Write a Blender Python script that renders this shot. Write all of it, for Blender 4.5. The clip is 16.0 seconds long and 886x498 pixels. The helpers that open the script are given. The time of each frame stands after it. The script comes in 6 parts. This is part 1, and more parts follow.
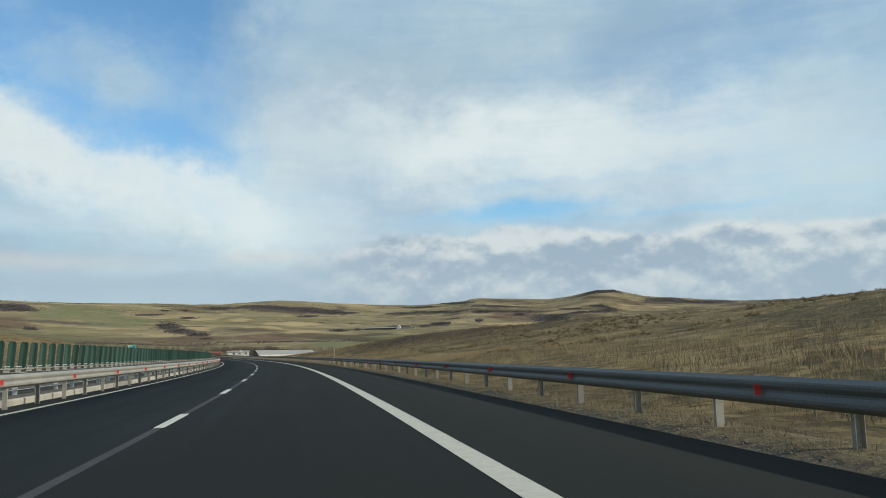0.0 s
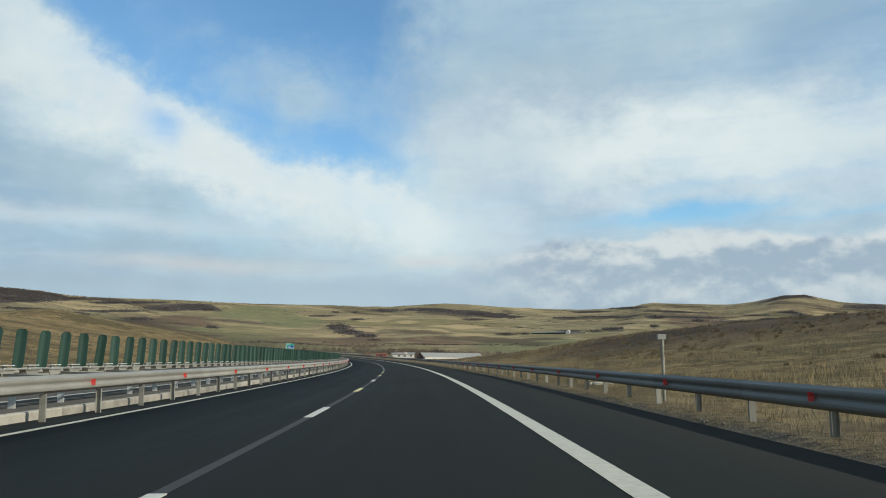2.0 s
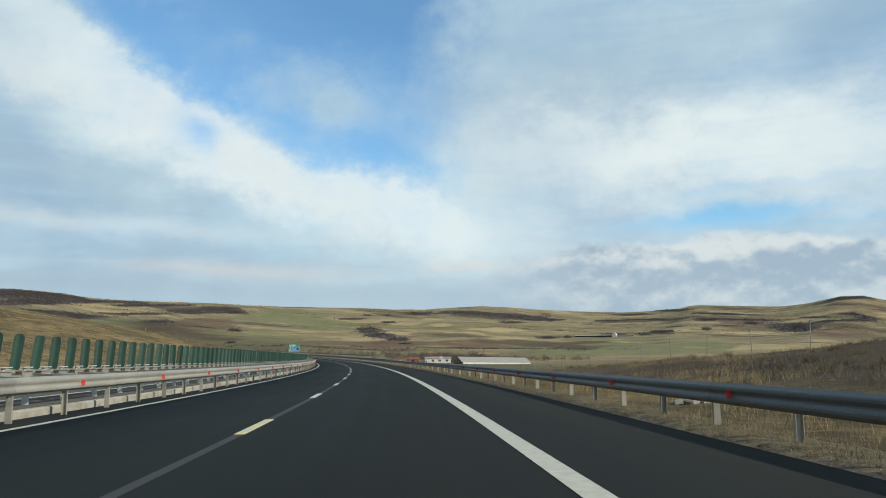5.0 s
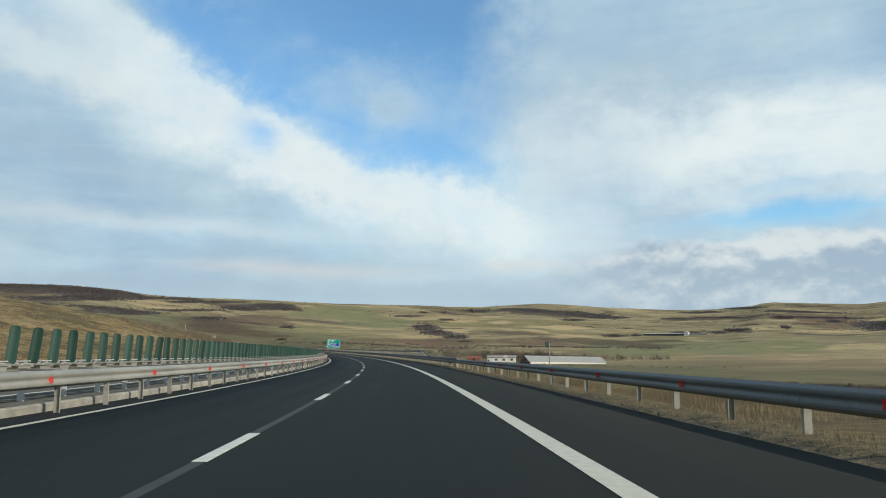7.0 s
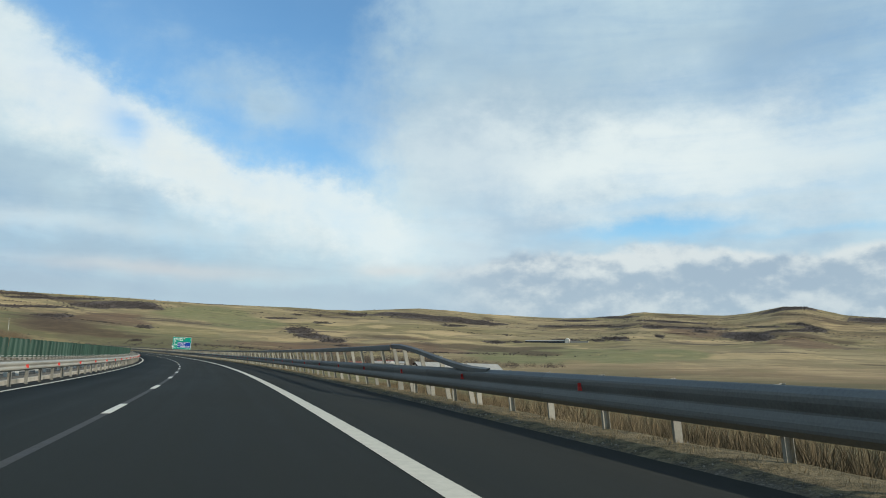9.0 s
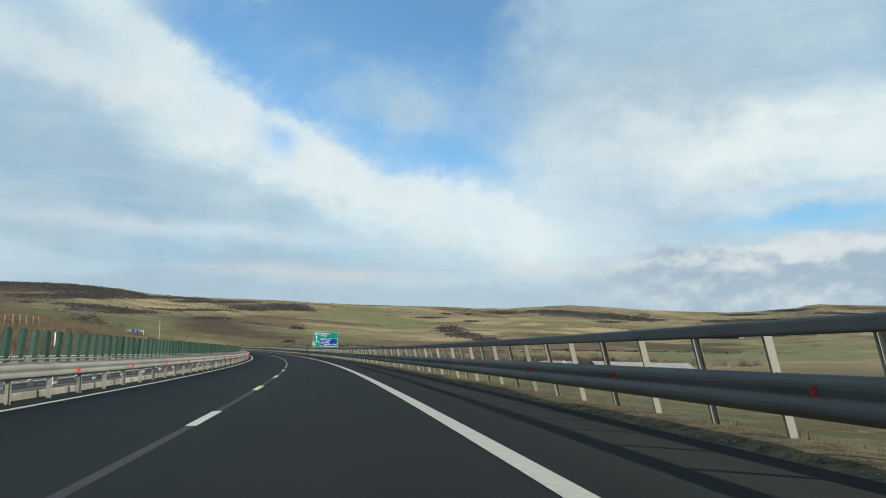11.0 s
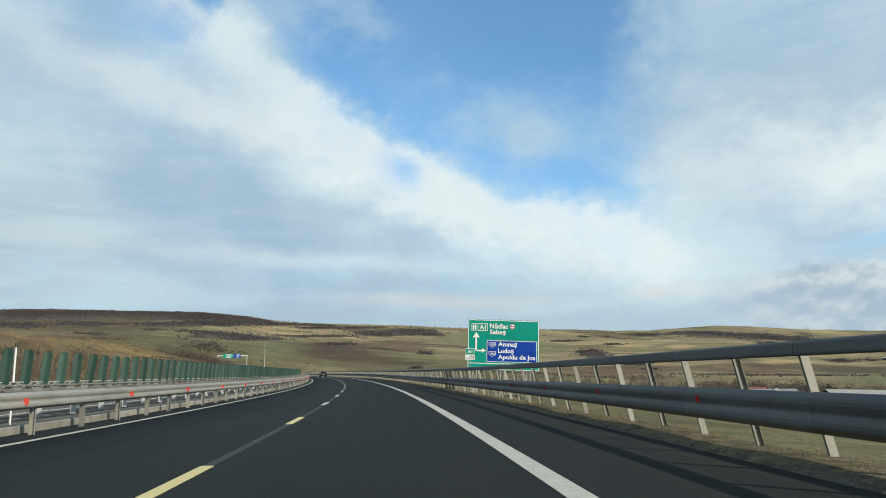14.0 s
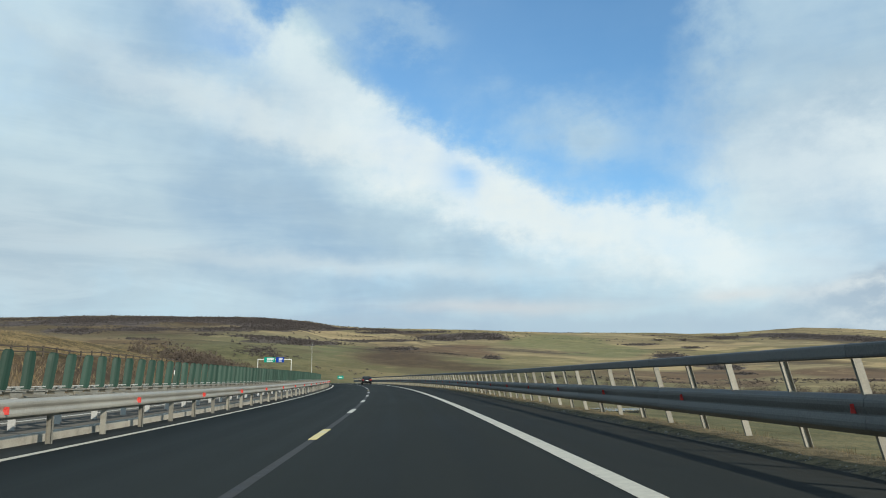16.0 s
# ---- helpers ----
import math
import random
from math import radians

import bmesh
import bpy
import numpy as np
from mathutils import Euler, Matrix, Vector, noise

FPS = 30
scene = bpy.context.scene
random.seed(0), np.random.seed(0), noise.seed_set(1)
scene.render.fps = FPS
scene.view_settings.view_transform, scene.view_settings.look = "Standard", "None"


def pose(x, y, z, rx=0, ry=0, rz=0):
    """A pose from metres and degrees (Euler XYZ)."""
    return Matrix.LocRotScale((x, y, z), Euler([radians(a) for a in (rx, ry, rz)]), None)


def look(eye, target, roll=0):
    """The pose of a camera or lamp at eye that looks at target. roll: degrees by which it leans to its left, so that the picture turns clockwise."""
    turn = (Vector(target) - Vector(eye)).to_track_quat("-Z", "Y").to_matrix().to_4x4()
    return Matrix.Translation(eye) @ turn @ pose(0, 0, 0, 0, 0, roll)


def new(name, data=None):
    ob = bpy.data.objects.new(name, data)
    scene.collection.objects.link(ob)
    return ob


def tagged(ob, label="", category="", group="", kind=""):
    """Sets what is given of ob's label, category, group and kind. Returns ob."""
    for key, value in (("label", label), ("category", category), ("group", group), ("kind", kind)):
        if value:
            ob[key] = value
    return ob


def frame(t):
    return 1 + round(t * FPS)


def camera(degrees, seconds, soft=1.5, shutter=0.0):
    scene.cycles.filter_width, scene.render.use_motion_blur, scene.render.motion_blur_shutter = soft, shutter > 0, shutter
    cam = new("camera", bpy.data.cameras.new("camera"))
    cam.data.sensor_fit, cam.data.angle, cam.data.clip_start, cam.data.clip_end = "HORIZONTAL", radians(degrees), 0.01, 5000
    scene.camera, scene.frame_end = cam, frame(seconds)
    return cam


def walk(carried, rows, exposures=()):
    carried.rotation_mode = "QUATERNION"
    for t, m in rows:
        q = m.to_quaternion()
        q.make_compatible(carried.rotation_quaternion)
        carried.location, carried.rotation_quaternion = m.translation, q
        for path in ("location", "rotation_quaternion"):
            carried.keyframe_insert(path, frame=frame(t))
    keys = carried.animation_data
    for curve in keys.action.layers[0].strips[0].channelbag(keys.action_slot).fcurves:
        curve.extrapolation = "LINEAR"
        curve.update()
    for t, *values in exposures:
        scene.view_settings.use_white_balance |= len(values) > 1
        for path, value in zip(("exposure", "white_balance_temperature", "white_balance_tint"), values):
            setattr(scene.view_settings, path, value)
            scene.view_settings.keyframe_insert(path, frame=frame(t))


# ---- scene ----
# The road's line: s metres along the right edge line of the near carriageway, d metres to its left.
BEND_AT = (-400, -40, 60, 140, 220, 300, 380, 460, 560, 700, 1000, 1001, 6000)
BEND = (646, 646, 810, 804, 799, 877, 845, 835, 803, 900, 900, 0, 0)          # micro-radians per metre, to the left
GRADE_AT = (-400, -40, 120, 240, 360, 480, 620, 800, 1000, 6000)
GRADE = (-0.0218, -0.0218, -0.0195, -0.0121, -0.0045, 0.0025, 0.0105, 0.004, 0.0, 0.0)
LINE_S = np.arange(-400.0, 6000.0, 1.0)
LINE_H = np.cumsum(np.interp(LINE_S, BEND_AT, BEND) * 1e-6)
LINE_H += radians(11.29) - np.interp(0, LINE_S, LINE_H)
LINE_X, LINE_Y = np.cumsum(-np.sin(LINE_H)), np.cumsum(np.cos(LINE_H))
LINE_Z = np.cumsum(np.interp(LINE_S, GRADE_AT, GRADE))
LINE_X -= np.interp(0, LINE_S, LINE_X)
LINE_Y -= np.interp(0, LINE_S, LINE_Y)
LINE_Z -= np.interp(0, LINE_S, LINE_Z)


def road_xyz(s, d=0.0, up=0.0):
    """World places of points of the road's own frame, as an array."""
    s = np.asarray(s, float)
    h = np.interp(s, LINE_S, LINE_H)
    return np.stack(np.broadcast_arrays(np.interp(s, LINE_S, LINE_X) - d * np.cos(h), np.interp(s, LINE_S, LINE_Y) - d * np.sin(h),
                                        np.interp(s, LINE_S, LINE_Z) + up), -1)


def at(s, d=0.0, up=0.0, turn=0.0):
    """A pose that stands on the road's frame, its y axis along the road."""
    x, y, z = road_xyz(s, d, up)
    return pose(x, y, z, 0, 0, math.degrees(np.interp(s, LINE_S, LINE_H)) + turn)


# ---- camera ----
cam = camera(59.9, 16.0, soft=1.0)
# seconds, metres along the road, metres left of the edge line, yaw, pitch, roll
DRIVE = (
    (0.0, 0.00, 1.73, 1.14, 6.36, 1.45), (0.5, 16.55, 1.72, 4.16, 7.18, 0.75), (1.0, 32.74, 1.75, 10.04, 7.29, 0.40), (1.5, 49.22, 1.74, 12.48, 6.97, -0.10),
    (2.0, 66.10, 1.74, 13.28, 6.92, 0.35), (2.5, 83.25, 1.79, 13.22, 6.42, 0.45), (3.0, 100.48, 1.83, 13.60, 6.01, 0.27), (3.5, 117.84, 1.81, 14.06, 6.80, 0.48),
    (4.0, 135.34, 1.77, 14.46, 7.20, 0.37), (4.5, 152.95, 1.69, 14.88, 7.23, 0.36), (5.0, 170.56, 1.61, 15.80, 7.30, 0.41), (5.2, 177.6, 1.61, 16.65, 7.42, 0.40),
    (5.6, 191.8, 1.63, 18.1, 7.45, 0.35), (6.1, 209.7, 1.68, 19.3, 7.40, 0.28), (6.7, 231.2, 1.75, 20.0, 7.28, 0.2), (7.3, 252.9, 1.81, 19.95, 7.20, 0.12),
    (7.5, 260.08, 1.82, 19.70, 7.28, 0.09), (8.0, 277.91, 1.81, 15.22, 7.77, -0.11), (8.2, 285.0, 1.81, 13.2, 7.68, -0.2), (8.6, 299.3, 1.82, 11.2, 7.6, -0.4),
    (9.1, 317.1, 1.83, 10.6, 7.7, -0.6), (9.7, 338.5, 1.85, 11.5, 7.9, -0.8), (10.3, 359.9, 1.88, 14.2, 7.85, -0.8), (10.5, 367.08, 1.88, 16.13, 7.20, -0.78),
    (11.0, 384.94, 1.90, 21.36, 7.55, 0.00), (11.5, 402.78, 1.90, 26.53, 7.67, 0.69), (12.0, 420.67, 1.80, 30.18, 7.65, 0.90), (12.5, 438.49, 1.71, 32.59, 8.90, 0.80),
    (13.0, 456.31, 1.65, 33.83, 9.53, 0.45), (13.5, 474.11, 1.64, 33.15, 9.72, 0.51), (14.0, 491.88, 1.72, 30.78, 9.52, 0.44), (14.5, 509.74, 1.86, 31.20, 10.01, 0.28),
    (15.0, 527.60, 2.00, 31.71, 10.06, 0.75), (15.5, 545.37, 2.15, 32.88, 10.10, 0.30), (16.0, 563.28, 2.24, 35.40, 10.01, 0.56))
PATH = []
for t, s, d, yaw, pitch, roll in DRIVE:
    x, y, z = road_xyz(s, d, 1.093)
    PATH.append((t, pose(x, y, z, 90 + pitch, roll, yaw)))
walk(cam, PATH, ((0.0, -0.12), (1.0, -0.16), (2.0, -0.11), (3.0, -0.05), (5.0, -0.04), (8.0, -0.02), (12.0, -0.03), (13.0, 0.0), (14.0, 0.01), (15.0, 0.08), (15.5, 0.04), (16.0, 0.02)))

# ---- light ----
SUN_UP, SHADOW_WAY = 25.5, 76.0        # degrees: the sun's height, and the way of the shadows to the left of +y


def node(tree, kind, **values):
    n = tree.nodes.new("ShaderNode" + kind)
    for key, value in values.items():
        if key in n.inputs:
            n.inputs[key].default_value = value
    return n


def link(tree, a, b):
    tree.links.new(a, b)
    return b


def calc(tree, op, *args, clamp=False):
    """A Math node; every argument is a number or a socket."""
    n = tree.nodes.new("ShaderNodeMath")
    n.operation, n.use_clamp = op, clamp
    for i, a in enumerate(args):
        if isinstance(a, (int, float)):
            n.inputs[i].default_value = a
        else:
            tree.links.new(a, n.inputs[i])
    return n.outputs[0]


def blend(tree, factor, a, b, mode="MIX"):
    """A Mix node for colours; every argument is a value or a socket."""
    n = tree.nodes.new("ShaderNodeMix")
    n.data_type, n.blend_type = "RGBA", mode
    for i, a_ in ((0, factor), (6, a), (7, b)):
        if isinstance(a_, (int, float)):
            n.inputs[i].default_value = a_
        elif isinstance(a_, tuple):
            n.inputs[i].default_value = (*a_, 1)
        else:
            tree.links.new(a_, n.inputs[i])
    return n.outputs[2]


def fbm(tree, vector, scale, detail=4.0, rough=0.55, stretch=None, warp=0.0):
    """Noise from 0 to 1, about 0.5, on a vector that may be stretched."""
    if stretch:
        m = tree.nodes.new("ShaderNodeMapping")
        m.inputs["Scale"].default_value = stretch
        tree.links.new(vector, m.inputs["Vector"])
        vector = m.outputs[0]
    n = node(tree, "TexNoise", Scale=scale, Detail=detail, Roughness=rough, Distortion=warp)
    tree.links.new(vector, n.inputs["Vector"])
    return n.outputs["Fac"]


def ease(tree, value, lo, hi, to_lo=0.0, to_hi=1.0):
    n = tree.nodes.new("ShaderNodeMapRange")
    n.interpolation_type = "SMOOTHSTEP"
    for i, v in ((1, lo), (2, hi), (3, to_lo), (4, to_hi)):
        n.inputs[i].default_value = v
    tree.links.new(value, n.inputs[0])
    return n.outputs[0]


world = bpy.data.worlds.new("sky")
scene.world = world
world.use_nodes = True
W = world.node_tree
W_DIR = W.nodes.new("ShaderNodeTexCoord").outputs["Generated"]
w_xyz = W.nodes.new("ShaderNodeSeparateXYZ")
link(W, W_DIR, w_xyz.inputs[0])
side = calc(W, "MULTIPLY", calc(W, "ARCTAN2", calc(W, "MULTIPLY", w_xyz.outputs[0], -1.0), w_xyz.outputs[1]), 57.3)
rise = calc(W, "MULTIPLY", calc(W, "ARCSINE", w_xyz.outputs[2]), 57.3)
# ragged edges: the clouds' outlines wander by a few degrees
n1 = fbm(W, W_DIR, 9.0, 6.0, 0.6)
n2 = fbm(W, W_DIR, 13.0, 6.0, 0.62, (1.0, 1.0, 1.6))
n3 = fbm(W, W_DIR, 3.2, 5.0, 0.55)
fibre = fbm(W, W_DIR, 5.0, 6.0, 0.6, (1.0, 1.0, 6.0), 0.6)
side_off = calc(W, "SUBTRACT", n1, 0.5)
rise_off = calc(W, "SUBTRACT", n2, 0.5)


def patch(az, el, long, wide, lean=0.0, ragged=1.0):
    """A soft oval of the sky: 1 in its middle, 0 outside. lean: degrees by which its long axis rises to the left."""
    u = calc(W, "SUBTRACT", calc(W, "MULTIPLY_ADD", side_off, 12.0 * ragged, side), az)
    v = calc(W, "SUBTRACT", calc(W, "MULTIPLY_ADD", rise_off, 8.0 * ragged, rise), el)
    c, s_ = math.cos(radians(lean)), math.sin(radians(lean))
    p = calc(W, "MULTIPLY_ADD", u, c / long, calc(W, "MULTIPLY", v, s_ / long))
    q = calc(W, "MULTIPLY_ADD", v, c / wide, calc(W, "MULTIPLY", u, -s_ / wide))
    r2 = calc(W, "ADD", calc(W, "MULTIPLY", p, p), calc(W, "MULTIPLY", q, q))
    return calc(W, "EXPONENT", calc(W, "MULTIPLY", r2, -1.0))


def total(*terms):
    out = None
    for weight, sock in terms:
        term = calc(W, "MULTIPLY", sock, weight)
        out = term if out is None else calc(W, "ADD", out, term)
    return out


sky = W.nodes.new("ShaderNodeTexSky")
sky.sky_type, sky.sun_disc = "NISHITA", False
sky.sun_elevation, sky.sun_rotation = radians(SUN_UP), radians(180 - SHADOW_WAY)
sky.altitude, sky.air_density, sky.dust_density, sky.ozone_density = 400, 1.0, 0.6, 2.5
blue = blend(W, 1.0, sky.outputs[0], (0.116, 0.170, 0.184), "MULTIPLY")
# the upper rim of the great slanting cloud: its height over its bearing, in straight pieces
RIM = ((12.0, 9.0), (17.0, 11.5), (23.0, 12.3), (27.0, 13.5), (32.0, 16.2), (36.0, 18.0), (40.0, 20.6), (44.0, 23.4), (60.0, 33.0))
rim, slope_ = RIM[0][1], 0.0
for (a0, e0), (a1, e1) in zip(RIM, RIM[1:]):
    turn_ = (e1 - e0) / (a1 - a0) - slope_
    rim = calc(W, "MULTIPLY_ADD", calc(W, "MAXIMUM", calc(W, "SUBTRACT", side, a0), 0.0), turn_, rim)
    slope_ += turn_
lumps = calc(W, "SUBTRACT", fbm(W, W_DIR, 19.0, 6.0, 0.62), 0.5)
over_rim = calc(W, "ADD", calc(W, "SUBTRACT", rise, rim), calc(W, "ADD", calc(W, "MULTIPLY", rise_off, 4.0), calc(W, "MULTIPLY", lumps, 3.6)))
gap_side = calc(W, "ADD", side, calc(W, "MULTIPLY", side_off, 9.0))
wedge = calc(W, "MULTIPLY", ease(W, over_rim, -0.9, 2.8), ease(W, gap_side, 11.2, 19.0))
# where the veil of high cloud is torn open
holes = total((0.80, wedge), (-0.30, patch(23.2, 18.2, 2.4, 1.5, 20, 0.5)), (-0.34, patch(25.0, 18.4, 6.5, 3.2, 15, 0.9)), (-0.16, patch(18.0, 18.0, 2.2, 4.0, 0)), (0.34, patch(24, 24.5, 6, 2.4, 5)),
              (0.34, patch(34.4, 15.2, 1.5, 1.2, 30, 0.4)), (-0.42, patch(37.5, 26.0, 4.5, 1.8, 10)), (-0.45, patch(45.0, 25.5, 3.0, 4.0, 50)), (0.18, patch(6, 25, 12, 5)),
              (0.64, patch(-4.5, 9.0, 7.5, 0.8, -3, 0.3)), (0.30, patch(-15, 8.4, 9, 0.40, -2, 0.2)), (0.20, patch(-9, 11.0, 13, 0.45, -2, 0.25)), (0.36, patch(-21, 19.5, 12, 3.6, -4)),
              (0.42, patch(52, 25.0, 5.0, 2.6, 15)), (-0.35, patch(63, 12, 10, 5)), (0.4, patch(120, 35, 40, 14, 10)), (0.4, patch(-110, 40, 40, 14, -10)))
open_sky = calc(W, "ADD", holes, calc(W, "MULTIPLY", calc(W, "SUBTRACT", n3, 0.53), 0.8))
open_sky = calc(W, "ADD", open_sky, calc(W, "MULTIPLY", calc(W, "SUBTRACT", fibre, 0.5), 0.26))
open_sky = calc(W, "ADD", open_sky, calc(W, "MULTIPLY", calc(W, "SUBTRACT", n1, 0.5), 0.62))
tails = fbm(W, W_DIR, 3.4, 6.0, 0.60, (1.0, 1.0, 8.0), 1.2)
open_sky = calc(W, "ADD", open_sky, calc(W, "MULTIPLY", calc(W, "SUBTRACT", tails, 0.5), ease(W, side, 14.0, -4.0, 0.0, 0.5)))
open_sky = ease(W, calc(W, "MULTIPLY", open_sky, 1.25), -0.14, 1.08, 0.0, 0.92)
shade = calc(W, "ADD", calc(W, "MULTIPLY", n3, 0.80), calc(W, "MULTIPLY", fibre, 0.20))
veil = blend(W, ease(W, shade, 0.36, 0.64), (0.316, 0.487, 0.655), (0.575, 0.738, 0.802))
below_rim = calc(W, "MULTIPLY", over_rim, -1.0)
glow = calc(W, "MULTIPLY", calc(W, "MULTIPLY", ease(W, below_rim, -1.0, 0.6), ease(W, below_rim, 6.0, 1.5)), ease(W, side, 11.0, 15.0))
veil = blend(W, total((0.5, glow), (1.05, patch(-4, 14.0, 19, 4.2, 3)), (0.6, patch(17, 9.5, 18, 2.4, 18)), (0.7, patch(36, 15.5, 10, 2.2, 25))), veil, (0.785, 0.88, 0.888))
greyer = total((0.5, patch(44, 12.5, 15, 1.7, 17, 0.6)), (0.55, patch(35, 6.5, 13, 0.9, 3, 0.4)), (0.55, patch(3, 19.6, 10, 3.2, -3, 0.8)), (0.45, patch(61, 21, 7, 1.5, 22, 0.6)), (0.4, patch(-14, 21.5, 9, 2.0, 3, 0.8)))
veil = blend(W, calc(W, "MINIMUM", greyer, 0.9), veil, (0.375, 0.515, 0.625))
veil = blend(W, total((0.42, patch(45, 8.9, 19, 0.7, 3, 0.25)), (0.6, patch(47, 18.6, 16, 1.7, 15, 0.6)), (0.8, patch(29, 12.6, 9, 1.5, 22, 0.5))), veil, (0.79, 0.86, 0.845))
high = blend(W, open_sky, veil, blue)
high = blend(W, total((0.75, patch(66, 9, 15, 6, 0, 0.5)),), high, blend(W, ease(W, fibre, 0.35, 0.65), (0.385, 0.505, 0.60), (0.50, 0.61, 0.68)))
# a bank of low cloud over the hills: heaped and grey on one side, a flat haze on the other
heap = fbm(W, W_DIR, 9.0, 7.0, 0.55, (1.0, 1.0, 1.2), 0.2)
right_side = ease(W, side, 16.0, 4.0)
bank_top = calc(W, "ADD", 4.7, total((2.4, right_side), (3.6, calc(W, "SUBTRACT", heap, 0.5))))
bank = ease(W, calc(W, "SUBTRACT", bank_top, rise), -0.45, 0.30)
bank = calc(W, "MULTIPLY", bank, calc(W, "ADD", 0.45, calc(W, "MULTIPLY", 0.43, right_side)))
lifted = W.nodes.new("ShaderNodeVectorMath")
lifted.operation = "ADD"
link(W, W_DIR, lifted.inputs[0])
lifted.inputs[1].default_value = (0.005, 0.0, 0.014)
puffs = fbm(W, W_DIR, 14.0, 7.0, 0.55, (1.0, 1.0, 1.6), 0.0)
above = fbm(W, lifted.outputs[0], 14.0, 7.0, 0.55, (1.0, 1.0, 1.6), 0.0)
edge = ease(W, calc(W, "SUBTRACT", bank_top, rise), 1.3, 0.0, 0.0, 0.42)
lit = calc(W, "ADD", calc(W, "MULTIPLY_ADD", calc(W, "SUBTRACT", puffs, above), 2.6, 0.30), calc(W, "ADD", edge, calc(W, "MULTIPLY", calc(W, "SUBTRACT", puffs, 0.5), 0.9)))
grey = blend(W, ease(W, lit, 0.0, 0.90), (0.36, 0.47, 0.575), (0.74, 0.80, 0.80))
grey = blend(W, right_side, (0.44, 0.56, 0.665), grey)
cover = blend(W, bank, high, grey)
cover = blend(W, total((0.55, patch(31, 5.6, 9, 0.55, 1, 0.12)), (0.5, patch(14, 6.0, 3.5, 0.5, 0, 0.12))), cover, (0.74, 0.72, 0.69))
cover = blend(W, total((0.35, patch(24, 3.9, 12, 0.9, 0, 0.15)), (0.5, patch(45, 4.4, 10, 0.8, 0, 0.15))), cover, (0.36, 0.47, 0.585))
haze = blend(W, ease(W, rise, 8.0, 1.5, 0.0, 0.45), cover, (0.45, 0.58, 0.665))
link(W, haze, W.nodes["Background"].inputs[0])
W.nodes["Background"].inputs[1].default_value = 1.0

sun = new("sun", bpy.data.lights.new("sun", "SUN"))
sun.data.energy, sun.data.angle, sun.data.color = 4.8, radians(0.6), (1.0, 0.92, 0.78)
a_, e_ = radians(SHADOW_WAY), radians(SUN_UP)
sun.matrix_world = look((0, 0, 60), (-math.sin(a_) * math.cos(e_), math.cos(a_) * math.cos(e_), 60 - math.sin(e_)))


# ---- materials ----
def material(name, rough=0.8, metal=0.0):
    m = bpy.data.materials.new(name)
    m.use_nodes = True
    b = m.node_tree.nodes["Principled BSDF"]
    b.inputs["Roughness"].default_value, b.inputs["Metallic"].default_value = rough, metal
    return m, m.node_tree, b


def bump(tree, b, height, strength, distance):
    n = node(tree, "Bump", Strength=strength, Distance=distance)
    link(tree, height, n.inputs["Height"])
    link(tree, n.outputs[0], b.inputs["Normal"])


def object_xyz(tree):
    return tree.nodes.new("ShaderNodeTexCoord").outputs["Object"]


def plain(name, dark, light, rough=0.7, metal=0.0, scale=6.0, grain=60.0, relief=0.2, spread=0.0, gloss=0.5):
    """A surface between two colours, with stains, grain and fine relief; spread: how far alike things differ."""
    m, tree, b = material(name, rough, metal)
    b.inputs["Specular IOR Level"].default_value = gloss
    p = object_xyz(tree)
    stain, fine = fbm(tree, p, scale, 4, 0.6), fbm(tree, p, grain, 3, 0.6)
    f = calc(tree, "ADD", calc(tree, "MULTIPLY", stain, 0.7), calc(tree, "MULTIPLY", fine, 0.3))
    if spread:
        f = calc(tree, "ADD", f, calc(tree, "MULTIPLY", calc(tree, "SUBTRACT", tree.nodes.new("ShaderNodeObjectInfo").outputs["Random"], 0.5), spread))
    link(tree, blend(tree, ease(tree, f, 0.3, 0.7), dark, light), b.inputs["Base Color"])
    link(tree, ease(tree, stain, 0.3, 0.7, max(0.05, rough - 0.12), min(1, rough + 0.12)), b.inputs["Roughness"])
    if relief:
        bump(tree, b, fine, relief, 0.01)
    return m


